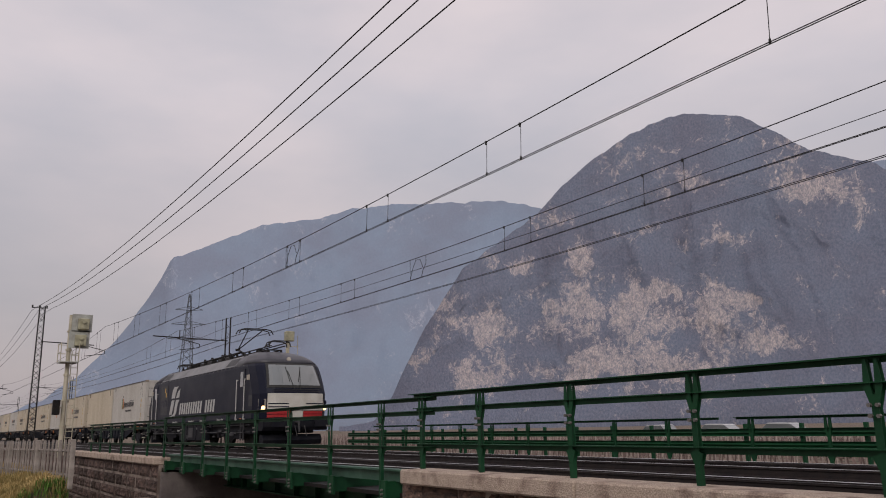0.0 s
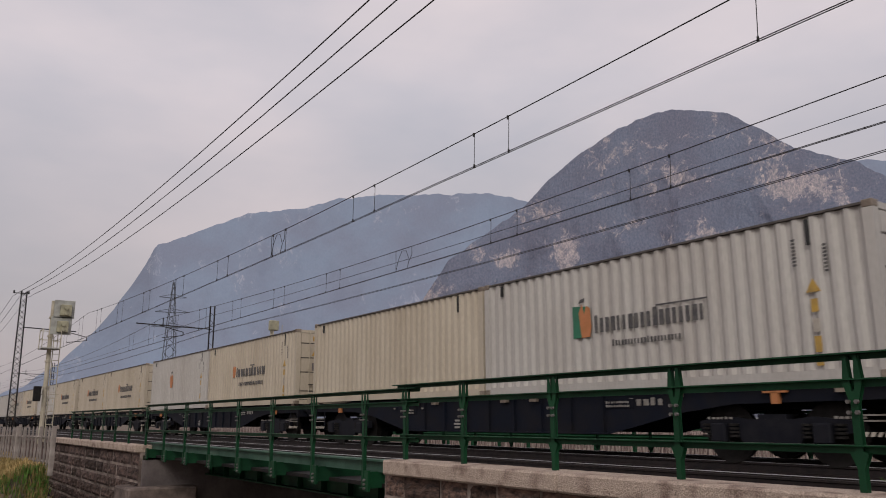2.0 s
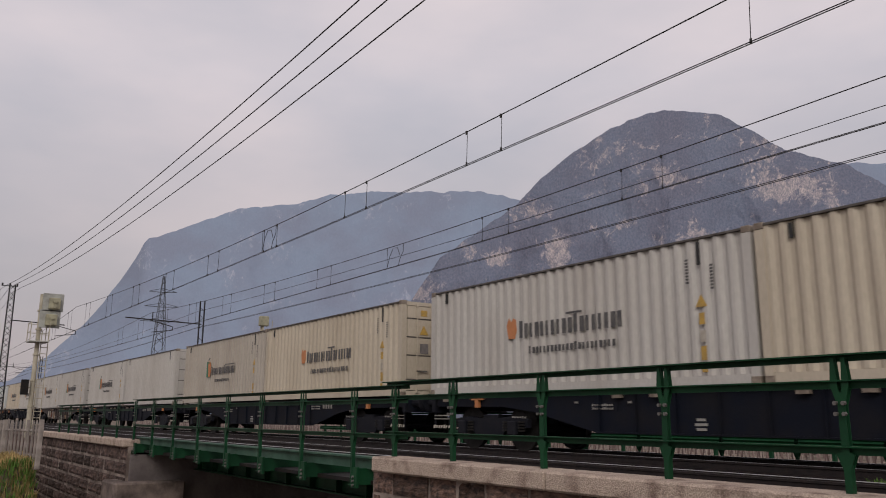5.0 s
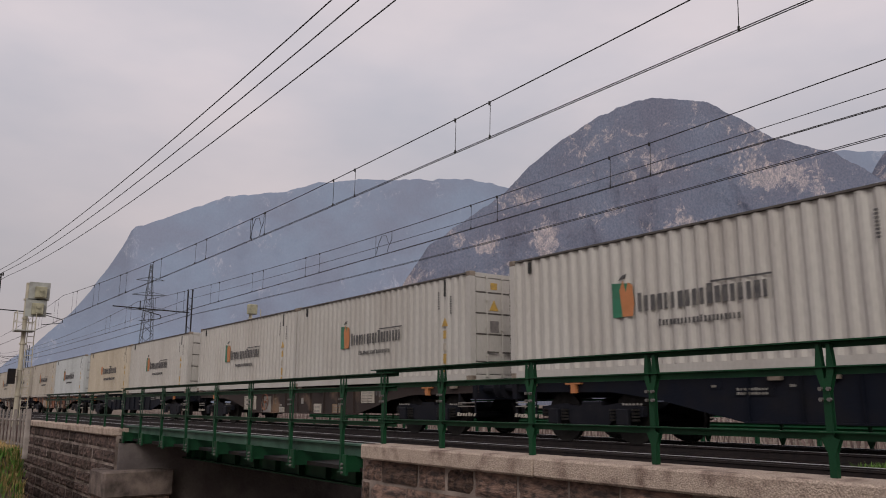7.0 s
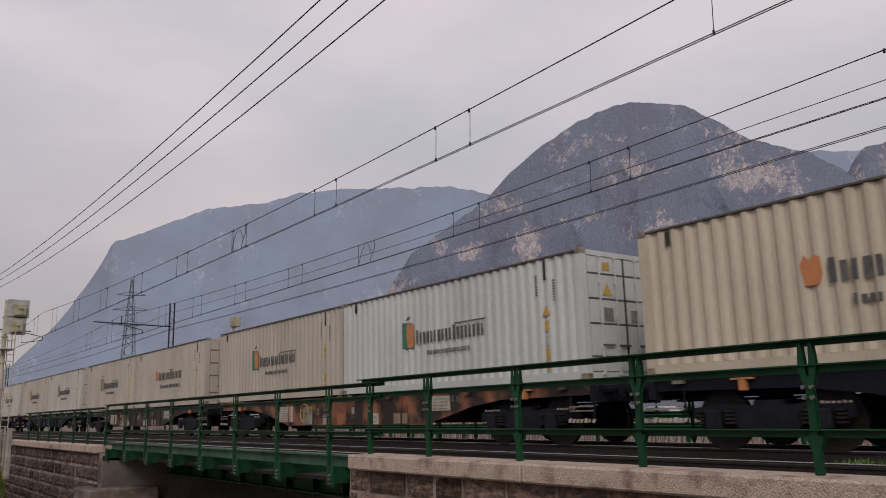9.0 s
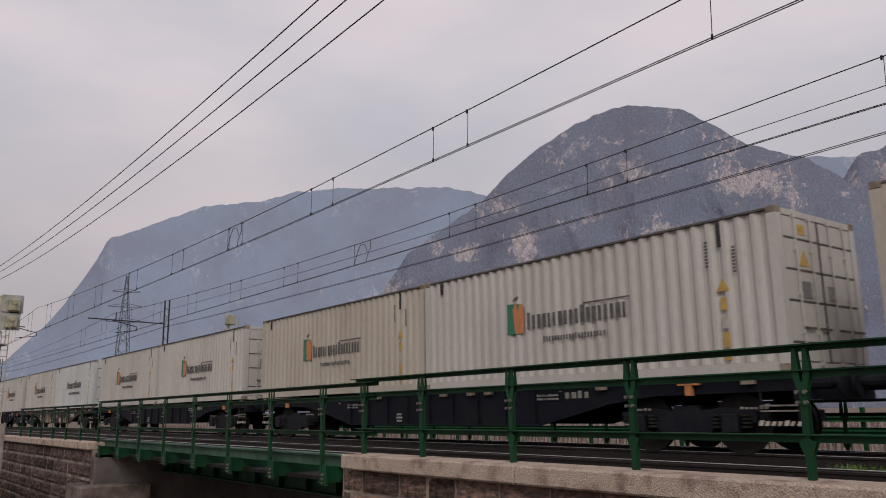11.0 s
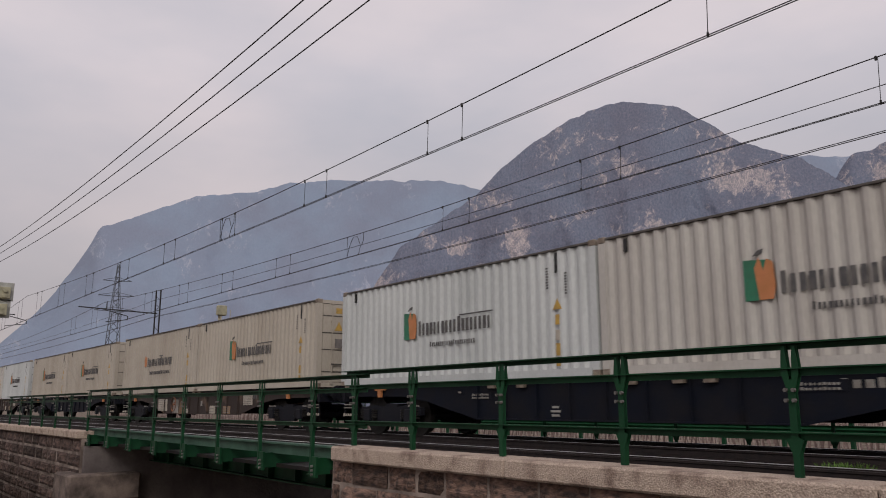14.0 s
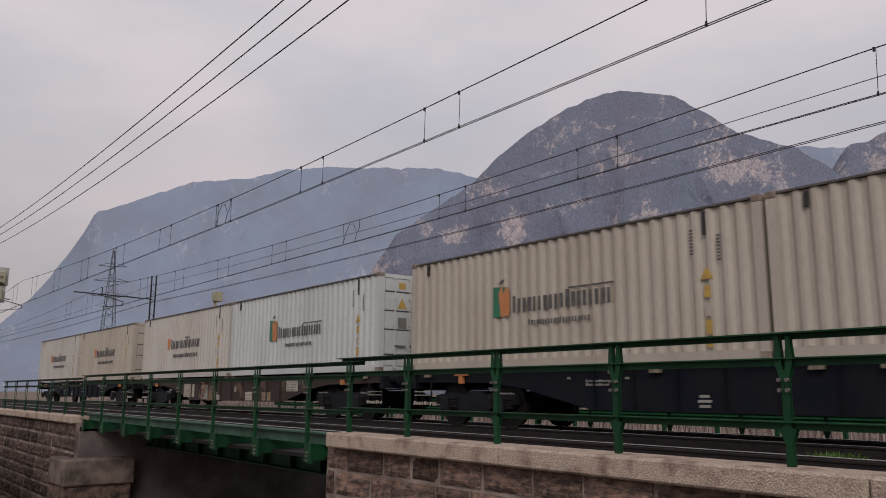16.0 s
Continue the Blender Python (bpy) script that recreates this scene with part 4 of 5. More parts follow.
def wagon_template(tone):
    mat = {"d": M_WAGON_D, "r": M_WAGON_R, "t": M_WAGON_T}[tone]
    word = {"d": "dark blue-black", "r": "faded rust-red", "t": "rusty dark brown"}[tone]
    w = thing("container_wagon", f"{word} steel container flat wagon on two bogies", "wagon", "wagons of the train")
    mid = -CL - GAP / 2
    x0, x1 = mid - 9.25, mid + 9.25
    for y in (0.16, CW - 0.16):
        bm = B()
        slab(bm, [(x0, -0.28), (mid - 6.5, -0.31), (mid - 5.5, -0.43), (mid - 4.6, -0.63), (mid - 3.7, -0.82), (mid + 3.7, -0.82), (mid + 4.6, -0.63), (mid + 5.5, -0.43), (mid + 6.5, -0.31), (x1, -0.28), (x1, -0.03), (x0, -0.03)], y - 0.012, y + 0.012)
        sill = part("side_sill", bm, mat, w)
        for z, ww in ((-0.045, 0.07), (-0.81, 0.06)):
            bm = B()
            a, b = (x0, x1) if z > -0.5 else (mid - 3.7, mid + 3.7)
            box(bm, a, b, y - ww, y + ww, z - 0.014, z + 0.014)
            part("flange", bm, mat, sill)
        for k in range(9):
            x = mid - 3.6 + 0.9 * k
            bm = B()
            box(bm, x - 0.008, x + 0.008, y - 0.065, y + 0.065, -0.795, -0.06)
            part("stiffener", bm, mat, sill)
    for x in (x0, x1 - 0.14):
        bm = B()
        box(bm, x, x + 0.14, 0.1, CW - 0.1, -0.42, -0.04)
        part("end_beam", bm, M_WAGON_D, w)
    buffer_pair(w, x1, 1, -0.18, 0.38, CW - 0.38)
    buffer_pair(w, x0, -1, -0.18, 0.38, CW - 0.38)
    bm = B()
    box(bm, x0 + 0.2, x1 - 0.2, 0.95, CW - 0.95, -0.40, -0.05)
    part("centre_sill", bm, M_WAGON_D, w)
    for k in range(6):
        x = mid - 7.5 + 3.0 * k
        bm = B()
        box(bm, x - 0.09, x + 0.09, 0.17, CW - 0.17, -0.24, -0.06)
        part("cross_member", bm, M_WAGON_D, w)
    for x in (-0.25, -CL + 0.25, -CL - GAP - 0.25, -2 * CL - GAP + 0.25):
        for y in (0.12, CW - 0.12):
            bm = B()
            box(bm, x - 0.12, x + 0.12, y - 0.08, y + 0.08, -0.05, 0.002)
            part("container_spigot", bm, M_CAST, w)
    if tone != "d":
        bm = B()
        seg = 20
        hx, hz = mid - 2.46, -0.46
        for k in range(seg):
            a, b = k * math.tau / seg, (k + 1) * math.tau / seg
            rod(bm, (hx + 0.27 * math.cos(a), 0.07, hz + 0.27 * math.sin(a)), (hx + 0.27 * math.cos(b), 0.07, hz + 0.27 * math.sin(b)), 0.016, 5)
        for k in range(3):
            a = k * math.tau / 3 + 0.5
            rod(bm, (hx, 0.07, hz), (hx + 0.27 * math.cos(a), 0.07, hz + 0.27 * math.sin(a)), 0.012, 5)
        rod(bm, (hx, 0.05, hz), (hx, 0.15, hz), 0.03, 8)
        part("handbrake_wheel", bm, {"r": M_YELLOW, "t": M_WAGON_R}[tone], w, "round handbrake wheel")
    bm = B()
    box(bm, mid - 0.9, mid + 0.3, 0.8, CW - 0.8, -0.78, -0.42)
    part("brake_gear", bm, M_BOGIE, w)
    bm = B()
    bars(bm, mid + 4.25, mid + 5.1, -0.30, -0.16, 5, 0.146, 0, 8)
    part("lettering", bm, M_LETTER if tone != "d" else M_SCUFF, w, "small bars of lettering")
    for dx, mm, lab in (() if tone == "d" else ((0.3, M_SCUFF, "grey data plate"), (-1.75, M_CAST, "worn data plate"))) + ((7.3, M_LOGO_O, "orange tow hook"), (-7.4, M_LOGO_O, "orange tow hook")):
        bm = B()
        if abs(dx) > 5:
            box(bm, mid + dx - 0.2, mid + dx + 0.2, 0.06, 0.14, -0.15, -0.12)
            box(bm, mid + dx - 0.06, mid + dx + 0.06, 0.06, 0.14, -0.32, -0.14)
        else:
            box(bm, mid + dx - 0.07, mid + dx + 0.07, 0.135, 0.147, -0.52, -0.34)
        part("plate", bm, mm, w, lab)
    boards = ((-4.42, 1.05, -0.72, -0.25, 6, M_PALE), (-2.82, 0.72, -0.80, -0.27, 0, M_SCUFF), (-1.39, 0.43, -0.80, -0.63, 2, M_PALE), (1.12, 0.48, -0.80, -0.52, 2, M_PALE), (2.33, 0.6, -0.79, -0.53, 3, M_CREAM_BOARD), (4.0, 0.7, -0.5, -0.16, 4, M_PALE))
    if tone == "d":
        boards = ((-3.86, 0.7, -0.40, -0.24, 2, M_WAGON_D), (-4.34, 0.24, -0.28, -0.18, 1, M_WAGON_D), (-2.95, 0.24, -0.30, -0.18, 1, M_WAGON_D), (3.6, 0.75, -0.34, -0.17, 2, M_WAGON_D))
    for x, wide, z0, z1, rows, board_paint in boards:
        bm = B()
        box(bm, mid + x, mid + x + wide, 0.132, 0.146, z0, z1)
        board = part("notice_board", bm, board_paint, w, "pale notice board" if tone != "d" else "dark notice board")
        bm = B()
        for r in range(rows):
            z = z0 + (z1 - z0) * (r + 0.6) / (rows + 0.4)
            bars(bm, mid + x + 0.06, mid + x + wide - 0.08, z - 0.022, z + 0.022, 9, 0.130, 0, r)
        part("lettering", bm, M_SCUFF, board, "small grey bars of lettering")
    for x in (-8.6, -3.1, -2.2, 0.6, 1.6, 2.2, 5.4, 8.4):
        bm = B()
        box(bm, mid + x - 0.11, mid + x + 0.11, 0.05, 0.13, -0.17, -0.10)
        part("lashing_bracket", bm, M_CAST if tone != "r" else M_WAGON_R, w, "worn lashing bracket")
    bm = B()
    for z, half in ((-0.72, 0.10), (-0.64, 0.125), (-0.56, 0.09)):
        box(bm, mid - 1.3 - half, mid - 1.3 + half, 0.132, 0.144, z - 0.022, z + 0.022)
    part("load_sign", bm, M_SCUFF, w, "round sign of pale stripes")
    for x in (-8.85, 8.85):
        for z in (-0.50, -0.58):
            bm = B()
            box(bm, mid + x - 0.3, mid + x + 0.3, 0.10, 0.16, z - 0.012, z + 0.012)
            part("step", bm, M_SCUFF, w, "pale worn shunter's step")
        bm = B()
        bars(bm, mid + x - 0.36, mid + x + 0.36, -0.80, -0.72, 7, 0.12, 0.03, 12)
        part("lettering", bm, M_PALE, w, "pale bars of lettering")
        for dx in (-0.3, 0.3):
            bm = B()
            box(bm, mid + x + dx - 0.015, mid + x + dx + 0.015, 0.13, 0.16, -0.82, -0.28)
            part("step_hanger", bm, M_BOGIE, w)
    for k, x in enumerate((mid - 6.2, mid + 6.0, mid + 8.2)):
        bm = B()
        bars(bm, x, x + 0.5, -0.55, -0.51, 6, 0.12, 0, 9 + k)
        part("lettering", bm, M_SCUFF, w, "small pale bars of lettering")
    for x in (mid - 7.1, mid + 7.1):
        bogie(w, x, RAIL_L, 0.9, WHEEL, 0.46)
    return w


TRAIN = ("dgL yP", "dyK gM", "dyK yK", "dyK gK", "dyK cL", "dgP gL", "tgL gL", "dgL yK", "rwL cL", "tcK cL", "dgL cL", "dgL gL", "twK gL", "dgL wL", "tcL cK", "dcL cL", "twL gK", "dcK gK")
MOVERS = []
C_TEMPLATES, W_TEMPLATES = {}, {}
for n, spec in enumerate(TRAIN):
    tone = spec[0]
    start = -PITCH * n
    if tone not in W_TEMPLATES:
        W_TEMPLATES[tone] = wag = wagon_template(tone)
    else:
        wag = copy_thing(W_TEMPLATES[tone], pose(0, 0, 0))
    MOVERS.append((wag, start, SIDE, DECK))
    for key, off in zip(spec[1:].split(), (0.0, -CL - GAP)):
        if key not in C_TEMPLATES:
            C_TEMPLATES[key] = con = container_template(*key)
        else:
            con = copy_thing(C_TEMPLATES[key], pose(0, 0, 0))
        MOVERS.append((con, start + off, SIDE, DECK))
# ---------------------------------------------------------------- locomotive
M_LOCO = material("black_locomotive_paint", (0.0068, 0.0082, 0.019), 0.42, 0.0, (0.009, 0.011, 0.024), 1.0, fine=12, bump=0.03, gloss=0.14)
M_LOCO_G = material("dark_grey_cab_roof_paint", (0.05, 0.05, 0.062), 0.4, 0.0, (0.036, 0.036, 0.046), 1.0, fine=12, bump=0.03)
M_LOCO_L = material("light_grey_roof_paint", (0.19, 0.19, 0.20), 0.5, 0.0, (0.13, 0.13, 0.135), 0.8, fine=12, bump=0.05)
M_SILVER = material("silver_lettering", (0.46, 0.46, 0.45), 0.5, 0.0, (0.38, 0.38, 0.37), 4.0)
M_FRONT = material("white_front_panel", (0.55, 0.54, 0.50), 0.45, 0.0, (0.44, 0.42, 0.37), 2.0)
M_RED = material("red_front_stripe", (0.42, 0.025, 0.03), 0.45, 0.0, (0.34, 0.02, 0.025), 2.0)
M_GREYP = material("grey_side_panel", (0.055, 0.055, 0.06), 0.55, 0.0, (0.042, 0.042, 0.046), 2.0, gloss=0.25)
M_LAMP = glow("warm_headlamp", (1.0, 0.62, 0.26), 3.0)
M_GLASS = bpy.data.materials.new("windscreen_glass")
M_GLASS.use_nodes = True
_g = M_GLASS.node_tree.nodes["Principled BSDF"]
_g.inputs["Base Color"].default_value = (0.13, 0.145, 0.15, 1)
_g.inputs["Roughness"].default_value = 0.08
_g.inputs["IOR"].default_value = 1.9
_g.inputs["Coat Weight"].default_value = 1.0

LEVELS = ((1.02, 8.98, 1.44), (1.15, 9.03, 1.495), (1.5, 9.08, 1.50), (2.08, 9.08, 1.50), (2.2, 9.02, 1.50), (2.5, 8.88, 1.50), (2.9, 8.64, 1.49), (3.2, 8.42, 1.475), (3.3, 8.30, 1.45),
          (3.5, 8.02, 1.36), (3.68, 7.60, 1.18), (3.83, 7.05, 0.92), (3.92, 6.5, 0.6))


def shell(z):
    for (z0, h0, w0), (z1, h1, w1) in zip(LEVELS, LEVELS[1:]):
        if z <= z1:
            f = (z - z0) / (z1 - z0)
            return h0 + (h1 - h0) * f, w0 + (w1 - w0) * f
    return LEVELS[-1][1:]


def ring(z, out=0.0):
    h, w = shell(z)
    k = w / 1.5
    q = [(h, 0.0), (h - 0.015, 0.5 * k), (h - 0.07, 0.9 * k), (h - 0.2, 1.18 * k), (h - 0.45, 1.38 * k), (h - 0.95, w)]
    pts = q + [(-x, y) for x, y in q[::-1]]
    pts += [(x, -y) for x, y in pts[::-1][1:-1]]
    return pts


def face_point(y, z, out=0.012):
    """A point on the front of the cab at the offset y and the height z."""
    h, w = shell(z)
    k = w / 1.5
    q = [(h, 0.0), (h - 0.015, 0.5 * k), (h - 0.07, 0.9 * k), (h - 0.2, 1.18 * k), (h - 0.45, 1.38 * k), (h - 0.95, w)]
    a = abs(y)
    for (x0, y0), (x1, y1) in zip(q, q[1:]):
        if a <= y1:
            return Vector((x0 + (x1 - x0) * (a - y0) / max(y1 - y0, 1e-6) + out, y, z))
    return Vector((q[-1][0] + out, y, z))


def front_patch(bm, y0, y1, z0, z1, out=0.012, ny=6, nz=5, taper=0.0):
    g = {}
    for i in range(ny + 1):
        for j in range(nz + 1):
            z = z0 + (z1 - z0) * j / nz
            s = 1 - taper * j / nz
            y = (y0 + (y1 - y0) * i / ny) * s
            g[i, j] = bm.verts.new(face_point(y, z, out))
            g[i, j, 1] = bm.verts.new(face_point(y, z, out - 0.03))
    for i in range(ny):
        for j in range(nz):
            bm.faces.new((g[i, j], g[i + 1, j], g[i + 1, j + 1], g[i, j + 1]))
    for i in range(ny):
        bm.faces.new((g[i, 0], g[i + 1, 0], g[i + 1, 0, 1], g[i, 0, 1]))
        bm.faces.new((g[i, nz], g[i + 1, nz], g[i + 1, nz, 1], g[i, nz, 1]))
    for j in range(nz):
        bm.faces.new((g[0, j], g[0, j + 1], g[0, j + 1, 1], g[0, j, 1]))
        bm.faces.new((g[ny, j], g[ny, j + 1], g[ny, j + 1, 1], g[ny, j, 1]))


def layer(bm, levels, cap, first=-99.0, last=99.0):
    """The shell between levels, cut off lengthwise at first and last."""
    rings = [[bm.verts.new((min(last, max(first, x)), y, z)) for x, y in ring(z)] for z in levels]
    k = len(rings[0])
    for a, b in zip(rings, rings[1:]):
        for i in range(k):
            j = (i + 1) % k
            bm.faces.new((a[i], a[j], b[j], b[i]))
    bm.faces.new(rings[0][::-1])
    if cap:
        bm.faces.new(rings[-1])


def locomotive():
    lo = thing("locomotive", "black electric locomotive with grey roof and white-red front, pantograph raised", "locomotive")
    zs = [z for z, _, _ in LEVELS]
    bm = B()
    layer(bm, [z for z in zs if z <= 3.31], True)
    body = part("body", bm, M_LOCO, lo, "glossy black body shell")
    bm = B()
    box(bm, -6.3, 6.3, -1.1, 1.1, 3.3, 3.76)
    roof = part("roof", bm, M_LOCO_G, lo, "dark grey roof")
    for ends in ((5.95, 99.0), (-99.0, -5.95)):
        bm = B()
        layer(bm, [z for z in zs if z >= 3.29], True, *ends)
        part("cab_roof", bm, M_LOCO_G, lo, "rounded dark grey cab roof", smooth=True)
    for s in (-1, 1):
        bm = B()
        for x0, x1 in ((-5.93, -4.5), (-4.45, -2.0), (-1.95, 1.5), (1.55, 4.5), (4.55, 5.93)):
            a = [bm.verts.new((x, s * y, z)) for x in (x0, x1) for y, z in ((1.475, 3.31), (1.12, 3.74), (0.9, 3.76), (0.9, 3.5))]
            for q in ((0, 1, 5, 4), (1, 2, 6, 5), (0, 3, 2, 1), (4, 5, 6, 7), (0, 4, 7, 3), (2, 3, 7, 6)):
                bm.faces.new([a[i] for i in q])
        part("roof_panel", bm, M_LOCO_L, roof, "light grey sloping roof panel")
        for x in (-5.22, 5.22):
            bm = B()
            a = [bm.verts.new((x + dx, s * (1.475 + (1.12 - 1.475) * f + 0.012), 3.31 + 0.43 * f + 0.008)) for dx in (-0.62, 0.62) for f in (0.12, 0.85)]
            bm.faces.new((a[0], a[1], a[3], a[2]))
            bmesh.ops.solidify(bm, geom=bm.faces[:], thickness=0.01)
            part("vent", bm, M_GREYP, roof, "dark vent grille")
        bm = B()
        for k in range(26):
            x = -7.0 + 14.0 * k / 25
            box(bm, x - 0.03, x + 0.03, s * 1.49 - 0.012, s * 1.49 + 0.012, 3.245, 3.275)
        part("roof_bolt", bm, M_STEEL, body, "row of small roof bolts")
        bm = B()
        box(bm, -8.0, 8.0, s * 1.505 - 0.006, s * 1.505 + 0.006, 1.04, 1.10)
        part("sole_bar", bm, M_GREYP, body, "grey sole bar")
        # cab doors, windows and grab rails at both ends
        for e in (-1, 1):
            y = s * 1.503
            bm = B()
            box(bm, e * 6.9 - 0.36, e * 6.9 + 0.36, y - 0.006, y + 0.006, 1.15, 3.12)
            door = part("cab_door", bm, M_LOCO, body, "black cab door")
            bm = B()
            box(bm, e * 6.9 - 0.16, e * 6.9 + 0.16, y - 0.012, y + 0.012, 2.42, 3.02)
            part("door_window", bm, M_GLASS, door, "pale reflecting door window")
            for dx in (-0.46, 0.46):
                bm = B()
                rod(bm, (e * 6.9 + dx, y + s * 0.06, 1.1), (e * 6.9 + dx, y + s * 0.06, 2.72), 0.022, 6)
                rod(bm, (e * 6.9 + dx, y, 2.70), (e * 6.9 + dx, y + s * 0.06, 2.70), 0.022, 6)
                rod(bm, (e * 6.9 + dx, y, 1.14), (e * 6.9 + dx, y + s * 0.06, 1.14), 0.022, 6)
                part("grab_rail", bm, M_SILVER, body, "bright steel grab rail")
            bm = B()
            box(bm, e * 7.62 - 0.16, e * 7.62 + 0.16, y - 0.01, y + 0.01, 2.66, 2.86)
            part("side_window", bm, M_PALE, body, "pale mirror cover")
            bm = B()
            box(bm, e * 7.95 - 0.2, e * 7.95 + 0.2, y - 0.008, y + 0.008, 1.62, 2.05)
            part("side_plate", bm, M_GREYP, body, "dark grey data plate")
            bm = B()
            box(bm, e * 6.9 - 0.12, e * 6.9 + 0.12, y - 0.02, y + 0.02, 1.14, 1.17)
            part("marker", bm, M_LOGO_O, body, "small orange marker")
        y = s * 1.503
        f = 1 if s < 0 else -1
        bm = B()
        a, b = sorted((f * -5.75, f * -4.40))
        box(bm, a, b, y - 0.004, y + 0.004, 1.58, 3.05)
        pan = part("side_panel", bm, M_GREYP, body, "grey square company panel")
        for dx, z in ((-4.92, 2.82), (-4.72, 2.58)):
            bm = B()
            box(bm, f * dx - 0.1, f * dx + 0.1, y - 0.008, y + 0.008, z - 0.12, z + 0.12)
            part("emblem", bm, M_YELLOW, pan, "orange square")
        bm = B()
        for k in range(4):
            x = f * (-5.6 + 0.3 * k) if f > 0 else f * (-5.6 + 0.3 * k) - 0.2
            box(bm, x, x + 0.2, y - 0.007, y + 0.007, 1.98, 2.32)
        part("lettering", bm, M_LOCO, pan, "row of black bars")
        for pts in (((-3.15, 2.36), (-2.55, 2.36), (-2.22, 2.80), (-1.92, 2.92), (-2.72, 2.92), (-2.98, 2.74)), ((-2.30, 2.36), (-1.72, 2.36), (-1.62, 2.80), (-2.05, 2.62)),
                    ((-3.45, 1.55), (-2.98, 1.55), (-2.72, 1.95), (-2.60, 2.26), (-3.10, 2.26)), ((-3.40, 1.46), (-2.45, 1.46), (-2.15, 1.62), (-1.98, 2.0), (-1.70, 2.26), (-2.28, 2.26), (-2.48, 1.95), (-2.60, 1.62), (-2.8, 1.52))):
            bm = B()
            slab(bm, [(f * (px - 0.5), pz) for px, pz in pts], y - 0.006, y + 0.006)
            part("emblem", bm, M_SILVER, body, "silver curved emblem")
        for x0, x1, cnt in ((-2.12, 1.65, 10), (2.05, 3.55, 4)):
            w = (x1 - x0) / cnt
            for k in range(cnt):
                bm = B()
                a = x0 + w * k
                slab(bm, [(f * a, 1.52), (f * (a + w * 0.58), 1.52), (f * (a + w * 0.58 + 0.12), 2.06), (f * (a + 0.12), 2.06)], y - 0.006, y + 0.006)
                part("lettering", bm, M_SILVER, body)
        for x0, cnt in ((-3.2, 7), (-0.4, 9), (1.4, 8), (3.9, 5)):
            bm = B()
            bars(bm, f * x0 if f > 0 else f * x0 - 0.9, (f * x0 if f > 0 else f * x0 - 0.9) + 0.9, 1.13, 1.20, cnt, y + (0 if s < 0 else 0.006), 0, cnt)
            part("lettering", bm, M_SILVER, body, "small pale bars of lettering")
    # fronts
    for e in (1, -1):
        turn = Matrix.Rotation(0 if e > 0 else math.pi, 4, "Z")

        def fp(name, mat, label, *args, **kw):
            bm = B()
            kw = {"ny": 16, "nz": 8, "out": 0.03, **kw}
            for a in args:
                front_patch(bm, *a, **kw)
            bmesh.ops.transform(bm, matrix=turn, verts=bm.verts)
            return part(name, bm, mat, body, label)
        fp("windscreen_seal", M_SHADOW, "black windscreen surround", (-1.16, 1.16, 2.30, 3.30), taper=0.10, nz=12, ny=16, out=0.022)
        fp("windscreen", M_GLASS, "pale reflecting windscreen", (-1.07, 1.07, 2.40, 3.23), taper=0.10, nz=12, ny=16, out=0.034)
        fp("front_panel", M_FRONT, "off-white front panel", (-1.16, 1.16, 1.42, 2.08))
        fp("front_stripe", M_RED, "red front stripe", (-1.15, -0.26, 1.16, 1.27))
        fp("front_stripe", M_RED, "red front stripe", (-1.15, -0.26, 1.295, 1.40))
        fp("front_stripe", M_RED, "red front stripe", (0.26, 1.15, 1.16, 1.27))
        fp("front_stripe", M_RED, "red front stripe", (0.26, 1.15, 1.295, 1.40))
        fp("front_panel", M_FRONT, "off-white centre panel", (-0.24, 0.24, 1.16, 1.40))
        for yy in (-1, 1):
            for z in (1.54, 1.66):
                a, b = sorted((yy * 1.14, yy * 0.35))
                fp("front_line", M_LOCO, "black front line", (a, b, z, z + 0.042), out=0.036)
            bm = B()
            pts = [face_point(yy * q, z, 0.02) for q, z in ((1.20, 1.42), (1.40, 1.42), (1.40, 1.86), (1.20, 1.86))]
            pts += [p - Vector((0.06, 0, 0)) for p in pts]
            v = [bm.verts.new(p) for p in pts]
            for q in ((0, 1, 2, 3), (4, 7, 6, 5), (0, 4, 5, 1), (1, 5, 6, 2), (2, 6, 7, 3), (3, 7, 4, 0)):
                bm.faces.new([v[i] for i in q])
            bmesh.ops.transform(bm, matrix=turn, verts=bm.verts)
            hl = part("headlight", bm, M_SCUFF, body, "grey headlight cluster")
            bm = B()
            c = face_point(yy * 1.28, 1.52, 0.03)
            rod(bm, c, c + Vector((0.02, yy * 0.004, 0)), 0.085, 12)
            bmesh.ops.transform(bm, matrix=turn, verts=bm.verts)
            part("lamp", bm, M_LAMP if e > 0 else M_SCUFF, hl, "lit warm lamp" if e > 0 else "")
            bm = B()
            c = face_point(yy * 1.28, 1.74, 0.025)
            rod(bm, c, c + Vector((0.02, 0, 0)), 0.095, 12)
            bmesh.ops.transform(bm, matrix=turn, verts=bm.verts)
            part("lamp", bm, M_LOCO, hl)
        for yy in (-0.12, 0.12):
            bm = B()
            rod(bm, face_point(yy, 2.26, 0.06), face_point(yy * 2.2, 2.98, 0.06), 0.016, 5)
            rod(bm, face_point(yy * 1.5 - 0.08, 2.55, 0.055), face_point(yy * 2.6, 3.14, 0.055), 0.014, 5)
            bmesh.ops.transform(bm, matrix=turn, verts=bm.verts)
            part("wiper", bm, M_SHADOW, body, "black windscreen wiper")
        bm = B()
        for z in (2.16, 2.23):
            for i in range(8):
                rod(bm, face_point(-1.0 + i * 0.25, z, 0.07), face_point(-0.75 + i * 0.25, z, 0.07), 0.012, 4)
        bmesh.ops.transform(bm, matrix=turn, verts=bm.verts)
        part("front_step", bm, M_SHADOW, body, "black front grab bar")
        bm = B()
